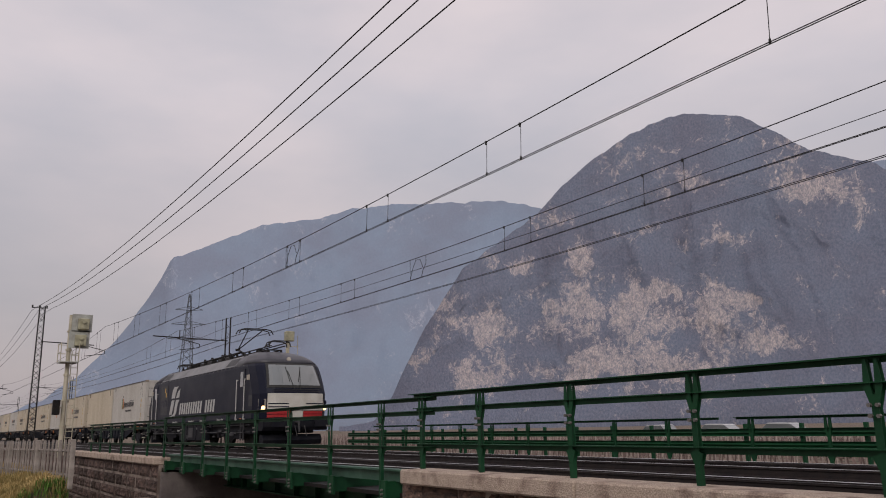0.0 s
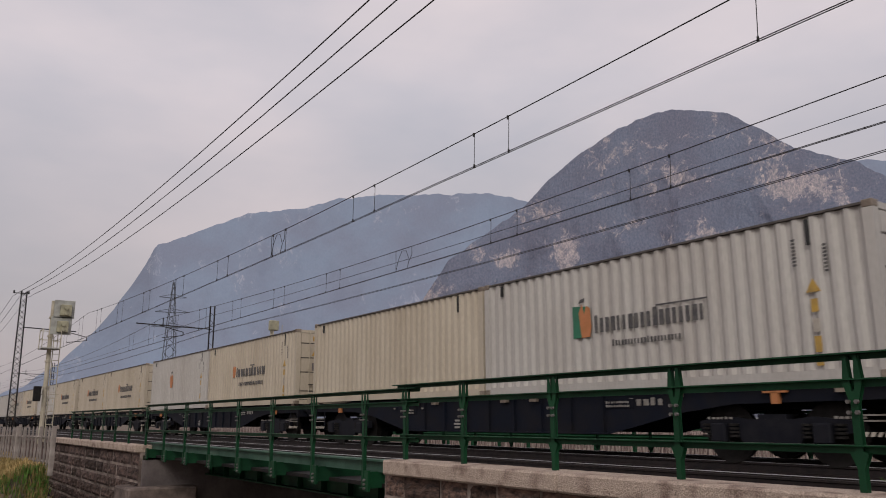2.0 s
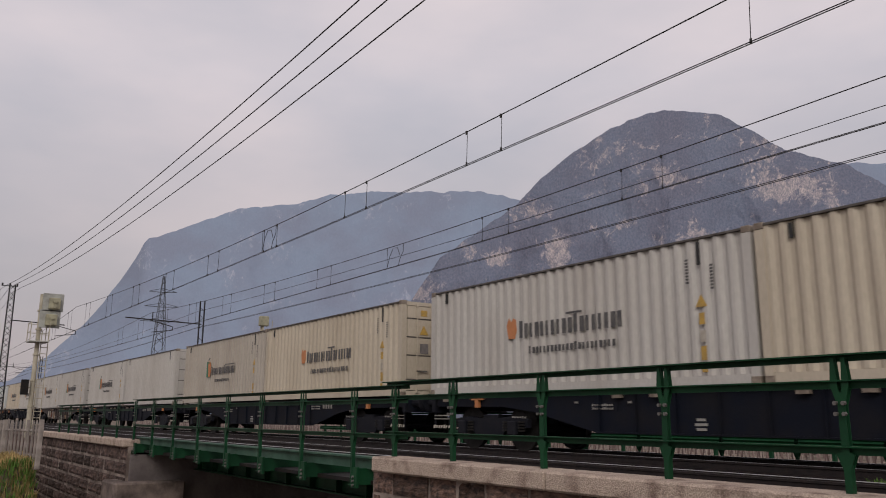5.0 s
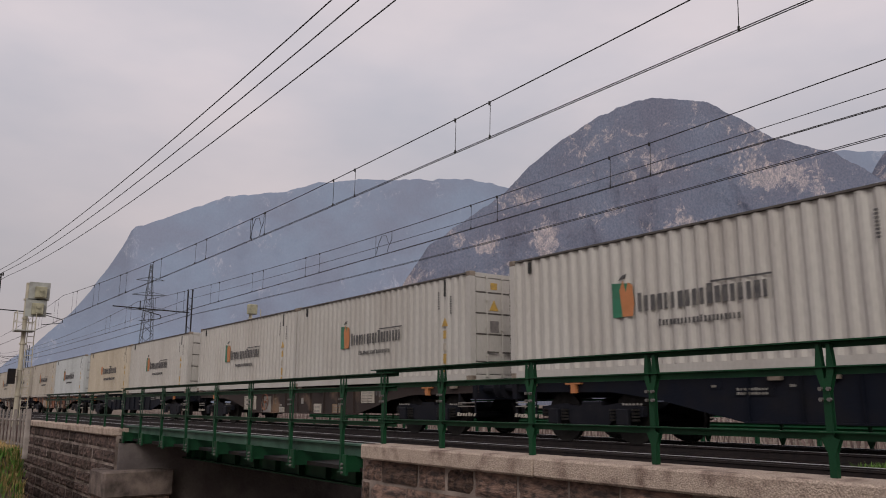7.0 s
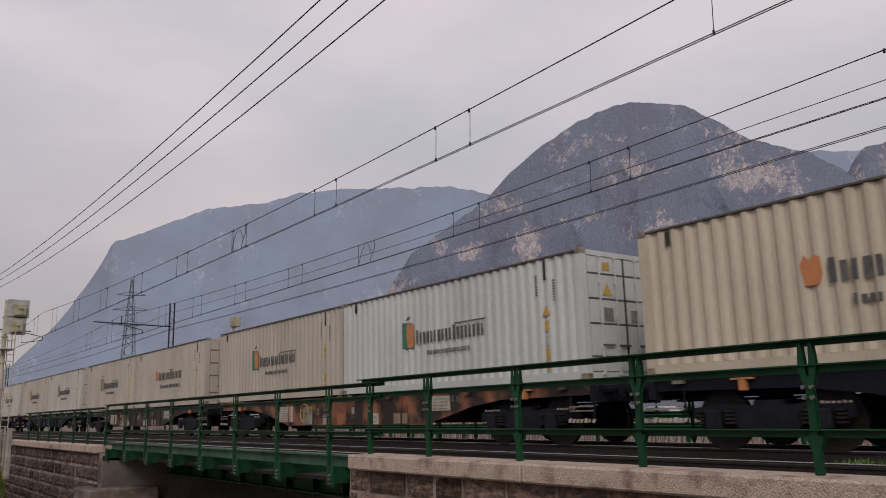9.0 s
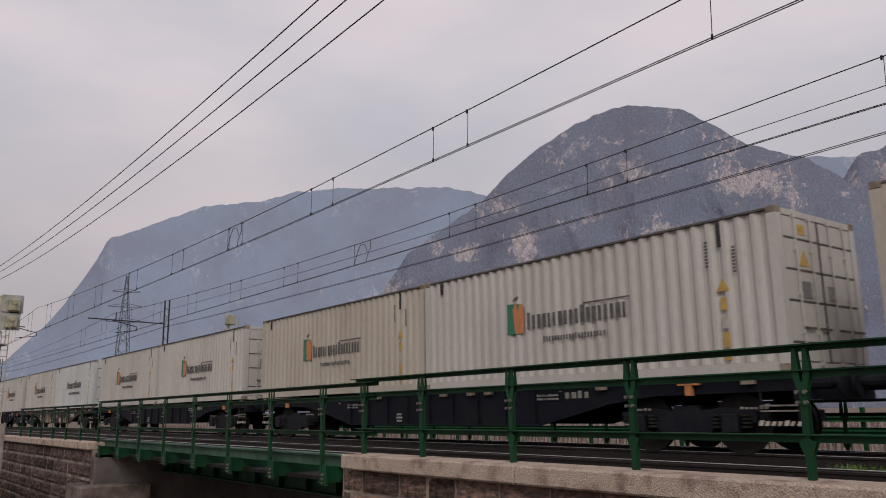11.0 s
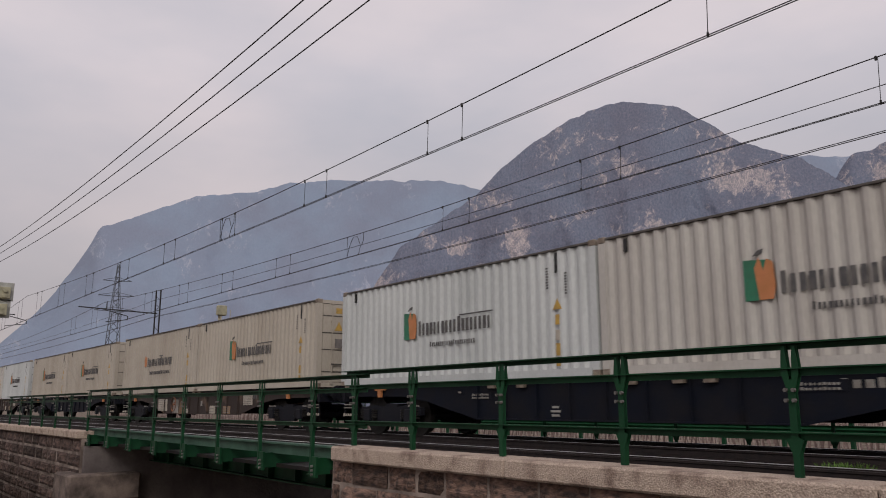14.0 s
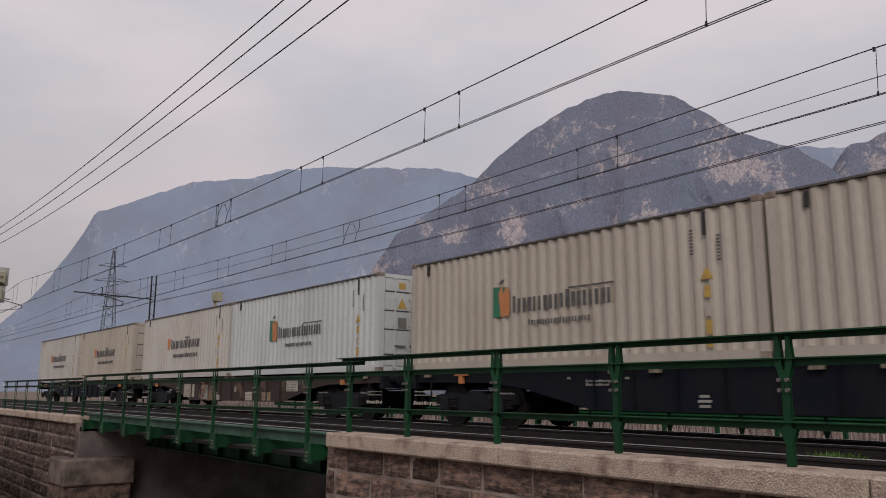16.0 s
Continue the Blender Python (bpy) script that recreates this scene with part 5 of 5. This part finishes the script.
        c = face_point(0, 3.48, 0.01)
        rod(bm, c, c + Vector((0.04, 0, 0.01)), 0.09, 10)
        bmesh.ops.transform(bm, matrix=turn, verts=bm.verts)
        part("top_lamp", bm, M_PALE, roof, "pale top lamp")
        bm = B()
        slab(bm, [(8.3, 0.66), (8.9, 0.66), (8.98, 0.8), (8.98, 1.02), (7.9, 1.02)], -1.34, 1.34)
        bmesh.ops.transform(bm, matrix=turn, verts=bm.verts)
        part("buffer_beam", bm, M_BOGIE, lo, "black buffer beam")
        bm = B()
        slab(bm, [(8.3, 0.14), (8.62, 0.12), (8.74, 0.30), (8.6, 0.52), (8.3, 0.52)], -1.22, 1.22)
        bmesh.ops.transform(bm, matrix=turn, verts=bm.verts)
        part("plough", bm, M_BOGIE, lo, "black rail plough")
        bm = B()
        rod(bm, (8.95, 0, 0.98), (9.25, 0, 0.98), 0.06, 8)
        rod(bm, (9.25, 0, 0.98), (9.28, 0.02, 0.6), 0.04, 8)
        bmesh.ops.transform(bm, matrix=turn, verts=bm.verts)
        part("coupling_hook", bm, M_GREYP, lo, "grey coupling hook")
        bm = B()
        for k in range(3):
            rod(bm, (9.0, -0.45 + 0.4 * k, 0.85), (9.12, -0.40 + 0.4 * k, 0.45), 0.018, 6)
        bmesh.ops.transform(bm, matrix=turn, verts=bm.verts)
        part("hose", bm, M_GREYP, lo, "grey air hose")
        for yy in (-0.875, 0.875):
            bm = B()
            rod(bm, (8.95, yy, 0.98), (9.3, yy, 0.98), 0.13, 10)
            box(bm, 9.42, 9.46, yy - 0.28, yy + 0.28, 0.80, 1.16)
            rod(bm, (9.3, yy, 0.98), (9.43, yy, 0.98), 0.10, 10)
            bmesh.ops.transform(bm, matrix=turn, verts=bm.verts)
            part("buffer", bm, M_BOGIE, lo)
    # under the floor
    bm = B()
    box(bm, -7.9, 7.9, -1.2, 1.2, 0.55, 1.03)
    part("underframe", bm, M_BOGIE, lo, "black underframe")
    for k, (x0, x1) in enumerate(((-2.1, -0.9), (-0.8, 0.6), (0.7, 2.1))):
        for s in (-1, 1):
            bm = B()
            box(bm, x0, x1, s * 1.32 - 0.1, s * 1.32 + 0.1, 0.28, 0.98)
            part("equipment_box", bm, M_BOGIE, lo, bevel=0.02)
    bm = B()
    box(bm, -0.55, 0.15, -1.44, -1.42, 0.42, 0.86)
    part("data_plate", bm, M_GREYP, lo, "tan equipment cover")
    rnd = random.Random(13)
    for s in (-1, 1):
        for k in range(30):
            x, z = -7.4 + 0.5 * k + rnd.uniform(-0.15, 0.15), rnd.uniform(0.35, 0.95)
            w, h = rnd.uniform(0.05, 0.22), rnd.uniform(0.04, 0.16)
            bm = B()
            box(bm, x - w, x + w, s * 1.40 - 0.03, s * 1.40 + 0.03, z, min(z + h, 1.0))
            part("underframe_fitting", bm, rnd.choice((M_GREYP, M_BOGIE, M_BOGIE, M_SILVER if k % 5 == 0 else M_GREYP)), lo)
        for z in (0.62, 0.9):
            bm = B()
            rod(bm, (-7.6, s * 1.36, z), (7.6, s * 1.36, z), 0.022, 6)
            part("air_pipe", bm, M_GREYP, lo)
    for x in (-6.9, 6.9):
        bm = B()
        for z in (0.35, 0.6, 0.85):
            box(bm, x - 0.16, x + 0.16, -1.46, -1.40, z, z + 0.025)
        box(bm, x - 0.17, x - 0.15, -1.46, -1.40, 0.3, 1.02)
        box(bm, x + 0.15, x + 0.17, -1.46, -1.40, 0.3, 1.02)
        part("step", bm, M_GREYP, lo, "dark grey cab steps")
    for x in (-4.75, 4.75):
        bogie(lo, x, RAIL_Z, 1.3, BIG_WHEEL, 0.60, (-1.1, 1.1))
    # roof gear and pantographs
    for x0, x1, y, z in ((-6.0, 3.4, -0.35, 4.16), (-6.0, 3.4, 0.35, 4.18), (-5.0, 1.0, 0.0, 4.24), (3.4, 6.9, -0.3, 4.12), (3.4, 6.9, 0.3, 4.12)):
        bm = B()
        rod(bm, (x0, y, z), (x1, y, z + 0.02), 0.028, 6)
        part("busbar", bm, M_WIRE, roof, "black roof busbar")
    for k in range(14):
        x = -6.0 + 0.8 * k
        for y in (-0.35, 0.35):
            bm = B()
            for q in range(8):
                rod(bm, (x, y, 3.74 + q * 0.05), (x, y, 3.79 + q * 0.05), 0.06 if q % 2 == 0 else 0.035, 7)
            part("insulator", bm, M_WIRE, roof)
    for x in (-4.6, -2.2, -1.0, 0.6, 1.7):
        bm = B()
        box(bm, x - 0.35, x + 0.35, -0.45, 0.45, 3.76, 4.08)
        rod(bm, (x - 0.5, -0.3, 4.05), (x + 0.4, 0.1, 4.3), 0.045, 6)
        rod(bm, (x + 0.4, 0.1, 4.3), (x + 0.7, -0.3, 4.16), 0.03, 6)
        rod(bm, (x - 0.2, -0.25, 4.08), (x - 0.2, -0.25, 4.3), 0.07, 7)
        part("roof_unit", bm, M_WIRE, roof, "black high-voltage roof unit", bevel=0.02)
    for x, up in ((3.0, True), (-5.2, False), (5.6, False)):
        p = thing("pantograph", "", "")
        for key in ("label", "category", "group"):
            if key in p:
                del p[key]
        p.parent = lo
        tagged(p, "raised black pantograph" if up else "lowered black pantograph")
        d = 1 if x > 0 else -1
        knee = Vector((x - d * 1.15, 0, 4.42)) if up else Vector((x - d * 1.0, 0, 4.14))
        head = Vector((x + d * 1.05, 0, 5.08)) if up else Vector((x + d * 1.3, 0, 4.26))
        bm = B()
        for y in (-0.3, 0.3):
            rod(bm, (x - 0.7, y, 4.0), (x + 0.9, y, 4.0), 0.03, 6)
        for xx in (x - 0.7, x + 0.9):
            rod(bm, (xx, -0.3, 4.0), (xx, 0.3, 4.0), 0.03, 6)
            rod(bm, (xx, -0.3, 3.74), (xx, -0.3, 4.02), 0.05, 6)
            rod(bm, (xx, 0.3, 3.74), (xx, 0.3, 4.02), 0.05, 6)
        part("base_frame", bm, M_WIRE, p)
        bm = B()
        rod(bm, (x + d * 0.3, 0, 4.0), knee, 0.045, 6)
        rod(bm, (x + d * 0.0, 0.12, 4.0), knee + Vector((d * -0.08, 0.05, -0.1)), 0.022, 6)
        part("lower_arm", bm, M_WIRE, p)
        bm = B()
        for y in (-0.32, 0.32):
            rod(bm, knee, head + Vector((0, y, 0)), 0.026, 6)
        rod(bm, knee + Vector((0, -0.1, 0)), knee + Vector((0, 0.1, 0)), 0.06, 8)
        part("upper_arm", bm, M_WIRE, p)
        bm = B()
        wide = 1.0 if up else 0.6
        for dx in (-0.2, 0.2):
            pts = [head + Vector((dx, y * wide, z)) for y, z in ((-0.80, -0.16), (-0.70, 0.02), (-0.45, 0.07), (0.45, 0.07), (0.70, 0.02), (0.80, -0.16))]
            for a, b in zip(pts, pts[1:]):
                rod(bm, a, b, 0.024, 6)
        rod(bm, head + Vector((-0.2, -0.35, 0)), head + Vector((0.2, -0.35, 0.05)), 0.02, 5)
        rod(bm, head + Vector((-0.2, 0.35, 0)), head + Vector((0.2, 0.35, 0.05)), 0.02, 5)
        part("collector_head", bm, M_WIRE, p)
    return lo


MOVERS.append((locomotive(), 10.45, 12.5, 0.0))

# ---------------------------------------------------------------- fence, signals and the far side
M_PICKET = material("weathered_concrete_pickets", (0.30, 0.265, 0.24), 0.9, 0.0, (0.13, 0.112, 0.10), 2.5, (0.35, 0.7), 30, 0.4, 0.3)
M_CREAM = material("faded_cream_paint", (0.46, 0.42, 0.33), 0.6, 0.0, (0.30, 0.27, 0.20), 2.0, (0.35, 0.7))
M_LIME = material("faded_yellow_green_paint", (0.38, 0.36, 0.25), 0.6, 0.0, (0.22, 0.21, 0.15), 3.0)
M_GREYPL = material("grey_signal_plate", (0.40, 0.41, 0.38), 0.6, 0.0, (0.28, 0.28, 0.26), 3.0)
M_STRAW = material("dry_grass", (0.46, 0.33, 0.14), 0.9, 0.0, (0.22, 0.17, 0.06), 0.9, (0.35, 0.6), 8, 0.0)
M_WEED = material("fresh_weeds", (0.10, 0.20, 0.03), 0.9, 0.0, (0.06, 0.12, 0.02), 3.0)
M_VINE = material("bare_vine_wood", (0.19, 0.135, 0.125), 0.95, 0.0, (0.12, 0.085, 0.078), 3.0, (0.35, 0.65), 20, 0.3)
M_VPOST = material("pale_vineyard_posts", (0.34, 0.275, 0.25), 0.9, 0.0, (0.22, 0.18, 0.165), 3.0)
M_PYLON = material("grey_pylon_steel", (0.10, 0.11, 0.13), 0.7, 0.2, (0.07, 0.08, 0.09), 1.0)
M_CAR = material("pale_car_paint", (0.5, 0.51, 0.52), 0.35, 0.0, (0.45, 0.46, 0.47), 2.0)


def fence():
    f = thing("picket_fence", "weathered grey-brown concrete picket fence on the grassy bank", "fence")
    a, b = Vector((-25.9, 4.0, -0.80)), Vector((-52.0, 1.55, -0.95))
    n = 66
    bm = B()
    slab(bm, [(-0.032, 0), (0.032, 0), (0.032, 1.20), (0.0, 1.30), (-0.032, 1.20)], -0.022, 0.022)
    pm = finish(bm, "picket", M_PICKET)
    rnd = random.Random(4)
    ang = math.atan2(b.y - a.y, b.x - a.x)
    for k in range(1, n):
        p = a.lerp(b, k / n)
        share("picket", pm, f, p, (rnd.uniform(-0.03, 0.03), rnd.uniform(-0.03, 0.03), ang))
    for k in range(0, n + 1, 11):
        bm = B()
        box(bm, -0.065, 0.065, -0.08, 0.05, -0.1, 1.31)
        p = part("fence_post", bm, M_PICKET, f, bevel=0.015)
        p.location, p.rotation_euler = a.lerp(b, k / n), (0, 0, ang)
    for z in (0.28, 0.98):
        bm = B()
        q = Vector((0, 0.05, z))
        rod(bm, a + q, b + q, 0.045, 4)
        part("rail", bm, M_PICKET, f)


fence()


def signal(x, y, base, back, label):
    """A tall colour-light signal with a platform, a ladder and square boards."""
    s = thing("railway_signal", label, "signal", "signals", (x, y, base))
    bm = B()
    rod(bm, (0, 0, 0), (0, 0, 6.35 - base), 0.115, 12, 0.095)
    for z in (1.0, 2.2, 3.4, 4.6, 5.5):
        rod(bm, (0, 0, z - base), (0, 0, z - base + 0.08), 0.15, 12)
    part("pole", bm, M_CREAM, s, "faded cream signal pole")
    for k, z in enumerate((5.95, 5.15)):
        yo = 0.48 if k == 0 else 0.40
        bm = B()
        box(bm, 0.12, 0.16, yo - 0.46, yo + 0.46, z - base - 0.42, z - base + 0.45)
        bd = part("signal_board", bm, M_GREYPL, s, "square grey signal board", bevel=0.01)
        bm = B()
        box(bm, 0.16, 0.38, yo - 0.20, yo + 0.30, z - base - 0.32, z - base + 0.22)
        part("lamp_housing", bm, M_LIME, bd, "faded yellow-green lamp housing", bevel=0.02)
        for dz in (-0.2, 0.05):
            bm = B()
            rod(bm, (0.38, yo + 0.05, z - base + dz), (0.46, yo + 0.05, z - base + dz), 0.09, 10)
            part("cap", bm, M_LIME, bd)
        bm = B()
        rod(bm, (0.0, 0, z - base - 0.1), (0.2, yo, z - base - 0.1), 0.04, 6)
        part("bracket", bm, M_CREAM, s)
    bm = B()
    box(bm, -0.5, 0.5, -0.42, 0.42, 4.02 - base, 4.07 - base)
    part("platform", bm, M_GREYPL, s, "grey service platform")
    ends = [((xx, yy, 4.07), (xx, yy, 4.95), 0.022, "guard_post") for yy in (-0.4, 0.4) for xx in (-0.48, 0.48)]
    ends += [((-0.48, yy, z), (0.48, yy, z), 0.02, "guard_rail") for yy in (-0.4, 0.4) for z in (4.5, 4.93)]
    ends += [((-0.48, -0.4, z), (-0.48, 0.4, z), 0.02, "guard_rail") for z in (4.5, 4.93)]
    for p, q, r, kind in ends:
        bm = B()
        rod(bm, (p[0], p[1], p[2] - base), (q[0], q[1], q[2] - base), r, 5)
        part(kind, bm, M_CREAM, s)
    bm = B()
    for yy in (0.16, 0.46):
        rod(bm, (0.0, yy, 0), (0, yy, 4.6 - base), 0.022, 5)
    z = 0.3
    while z < 4.5 - base:
        rod(bm, (0, 0.16, z), (0, 0.46, z), 0.016, 5)
        z += 0.3
    part("ladder", bm, M_CREAM, s, "cream steel ladder")
    bm = B()
    rod(bm, (0, 0.12, 1.9 - base), (0, 0.62, 1.9 - base), 0.02, 5)
    part("bracket", bm, M_CREAM, s)
    if back:
        bm = B()
        box(bm, 0.10, 0.30, -0.52, -0.20, 1.56 - base, 2.26 - base)
        part("indicator_box", bm, M_DARK, s, "dark indicator box", bevel=0.02)
        bm = B()
        rod(bm, (0.1, -0.28, 1.9 - base), (0, 0, 1.9 - base), 0.03, 5)
        part("bracket", bm, M_CREAM, s)
    return s


signal(-42.0, 5.95, -0.4, True, "tall cream railway signal with square grey boards and ladder")


def small_signal(x, y, base):
    s = thing("railway_signal", "faded cream and yellow railway signal beyond the far track", "signal", "signals", (x, y, base))
    bm = B()
    rod(bm, (0, 0, 0), (0, 0, 5.75 - base), 0.08, 8)
    part("pole", bm, M_CREAM, s)
    bm = B()
    box(bm, 0.05, 0.35, -0.22, 0.26, 5.28 - base, 5.80 - base)
    part("lamp_housing", bm, M_LIME, s, bevel=0.03)
    bm = B()
    rod(bm, (0.2, 0.0, 5.0 - base), (0.2, 0.5, 5.0 - base), 0.02, 5)
    rod(bm, (0.2, 0.5, 4.6 - base), (0.2, 0.5, 5.6 - base), 0.02, 5)
    rod(bm, (0.2, 0.0, 4.6 - base), (0.2, 0.0, 5.3 - base), 0.05, 5)
    part("bracket", bm, M_CREAM, s)


small_signal(-39.6, 16.2, -0.6)


def pylon():
    p = thing("power_pylon", "tall grey lattice power pylon in the valley", "pylon", at=(-217.0, 60.0, -1.0))
    bm = B()
    lattice(bm, 0, 0, 0, 27.0, 4.4, 2.0, 2.4, 0.07)
    lattice(bm, 0, 0, 27.0, 38.9, 2.0, 0.4, 1.4, 0.055)
    part("tower", bm, M_PYLON, p)
    for z, w in ((26.5, 5.2), (30.5, 4.4), (34.5, 3.6)):
        bm = B()
        d = Vector((0.27, 0.96, 0))
        for s in (-1, 1):
            rod(bm, (0, 0, z + 0.9), d * (s * w) + Vector((0, 0, z)), 0.06, 4)
            rod(bm, (0, 0, z - 0.2), d * (s * w) + Vector((0, 0, z)), 0.09, 4)
        part("crossarm", bm, M_PYLON, p)


pylon()


def road_barrier():
    """A double green guard rail beyond the line."""
    t = thing("road_barrier", "dark green steel road guard rail beyond the railway", "guard rail")
    y = 22.0
    for z0, z1 in ((0.24, 0.47), (-0.12, 0.09)):
        bm = B()
        plate(bm, [(y, z0), (y + 0.06, z0 + 0.05), (y, (z0 + z1) / 2), (y + 0.06, z1 - 0.05), (y, z1), (y + 0.09, z1), (y + 0.09, z0)], -44, 6)
        part("guard_beam", bm, M_GREEN, t)
    bm = B()
    box(bm, -0.05, 0.05, y + 0.09, y + 0.2, -0.95, 0.62)
    pm = finish(bm, "post", M_GREEN)
    for k in range(26):
        share("post", pm, t, (-43.5 + 1.95 * k, 0, 0))


road_barrier()


def parked_car(x, y, z, turn):
    c = thing("parked_car", "pale parked car beyond the green guard rail", "car", "parked cars", (x, y, z))
    c.rotation_euler = (0, 0, radians(turn))
    bm = B()
    slab(bm, [(-2.0, 0.25), (2.05, 0.25), (2.1, 0.62), (1.9, 0.80), (1.0, 0.92), (-1.9, 0.95), (-2.05, 0.7)], -0.82, 0.82)
    part("body", bm, M_CAR, c, bevel=0.05)
    bm = B()
    slab(bm, [(-1.85, 0.94), (1.0, 0.91), (0.35, 1.36), (-1.35, 1.40)], -0.70, 0.70)
    part("glasshouse", bm, M_GLASS, c, "dark car glass", bevel=0.03)
    bm = B()
    slab(bm, [(-1.4, 1.38), (0.38, 1.35), (0.2, 1.42), (-1.2, 1.45)], -0.68, 0.68)
    part("roof", bm, M_CAR, c)
    for xx in (-1.25, 1.3):
        for yy in (-0.75, 0.75):
            bm = B()
            rod(bm, (xx, yy - 0.1, 0.31), (xx, yy + 0.1, 0.31), 0.31, 16)
            part("wheel", bm, M_DARK, c)


for x, y, turn in ((-33.0, 50.0, 5), (-38.5, 50.3, 3), (-45.0, 50.0, 176)):
    parked_car(x, y, ground_height(x, y), turn)


def vineyard():
    """Rows of pale posts and bare vines beyond the far railing."""
    rnd = random.Random(8)
    bm = B()
    for r in range(11):
        y = 24.2 + 2.4 * r
        x = -95.0
        while x < 22.0:
            z = ground_height(x, y) - 0.05
            h = rnd.uniform(0.8, 1.15)
            rod(bm, (x, y, z), (x + rnd.uniform(-0.05, 0.05), y, z + h), 0.03, 4)
            x += rnd.uniform(0.50, 0.72)
    posts = part("vineyard_posts", bm, M_VPOST)
    tagged(posts, "rows of pale wooden vineyard posts in the field", "vineyard posts", kind="stuff")
    bm = B()
    for r in range(11):
        y = 24.3 + 2.4 * r
        x = -95.0
        while x < 22.0:
            z = ground_height(x, y) - 0.05
            a = Vector((x, y, z))
            top = a + Vector((rnd.uniform(-0.15, 0.15), 0, rnd.uniform(0.4, 0.6)))
            rod(bm, a, top, 0.04, 3, 0.03)
            for _ in range(3):
                rod(bm, top, top + Vector((rnd.uniform(-0.7, 0.7), rnd.uniform(-0.2, 0.2), rnd.uniform(-0.1, 0.45))), 0.02, 3, 0.008)
            x += rnd.uniform(0.2, 0.34)
    vines = part("vines", bm, M_VINE)
    tagged(vines, "bare brown winter vines in long rows", "vines", kind="stuff")


vineyard()


def grass(name, mat, label, count, area, seed, h0, h1, keep=None, floor=None):
    rnd = random.Random(seed)
    verts, faces = [], []
    for _ in range(count):
        x, y = rnd.uniform(*area[:2]), rnd.uniform(*area[2:])
        if keep and not keep(x, y):
            continue
        z = floor if floor is not None else ground_height(x, y) - 0.02
        for _ in range(5):
            a, h, lean = rnd.uniform(0, math.tau), rnd.uniform(h0, h1), rnd.uniform(0.1, 0.7)
            dx, dy = math.cos(a), math.sin(a)
            w = rnd.uniform(0.006, 0.014)
            k = len(verts)
            ox, oy = x + rnd.uniform(-0.08, 0.08), y + rnd.uniform(-0.08, 0.08)
            verts += [(ox - dy * w, oy + dx * w, z), (ox + dy * w, oy - dx * w, z), (ox + dx * lean * h * 0.4 + dy * w, oy + dy * lean * h * 0.4 - dx * w, z + h * 0.65),
                      (ox + dx * lean * h * 0.4 - dy * w, oy + dy * lean * h * 0.4 + dx * w, z + h * 0.65), (ox + dx * lean * h, oy + dy * lean * h, z + h)]
            faces += [(k, k + 1, k + 2, k + 3), (k + 3, k + 2, k + 4)]
    me = bpy.data.meshes.new(name)
    me.from_pydata(verts, [], faces)
    me.materials.append(mat)
    return tagged(new(name, me), label, "grass", kind="stuff")


grass("dry_grass", M_STRAW, "tufts of dry straw-coloured grass on the bank", 9000, (-42, -25.4, -0.5, 4.1), 1, 0.10, 0.36)
grass("green_grass", M_WEED, "patches of fresh green grass on the bank", 3600, (-31, -25.5, 0.5, 4.1), 2, 0.08, 0.30, lambda x, y: noise.noise((x * 0.35, y * 0.35, 7)) > 0.1 - max(0.0, (x + 27.5) * 0.2))
grass("track_weeds", M_WEED, "small fresh green weeds beside the rails", 60, (-5.45, -4.85, 10.5, 10.85), 3, 0.12, 0.26, None, -0.33)


# ---------------------------------------------------------------- what moves
FRONT = ((0.0, -48.9), (1.5, -16.2), (3.5, 27.26), (4.0, 38.75), (7.0, 104.05), (8.0, 125.65), (9.0, 147.55), (10.0, 169.4), (13.5, 245.35), (14.5, 266.87), (16.0, 299.04))


def motions():
    """The whole train rolls past on the far track."""
    for ob, off, y, z in MOVERS:
        walk(ob, [(t, pose(x + off, y, z)) for t, x in FRONT])


motions()
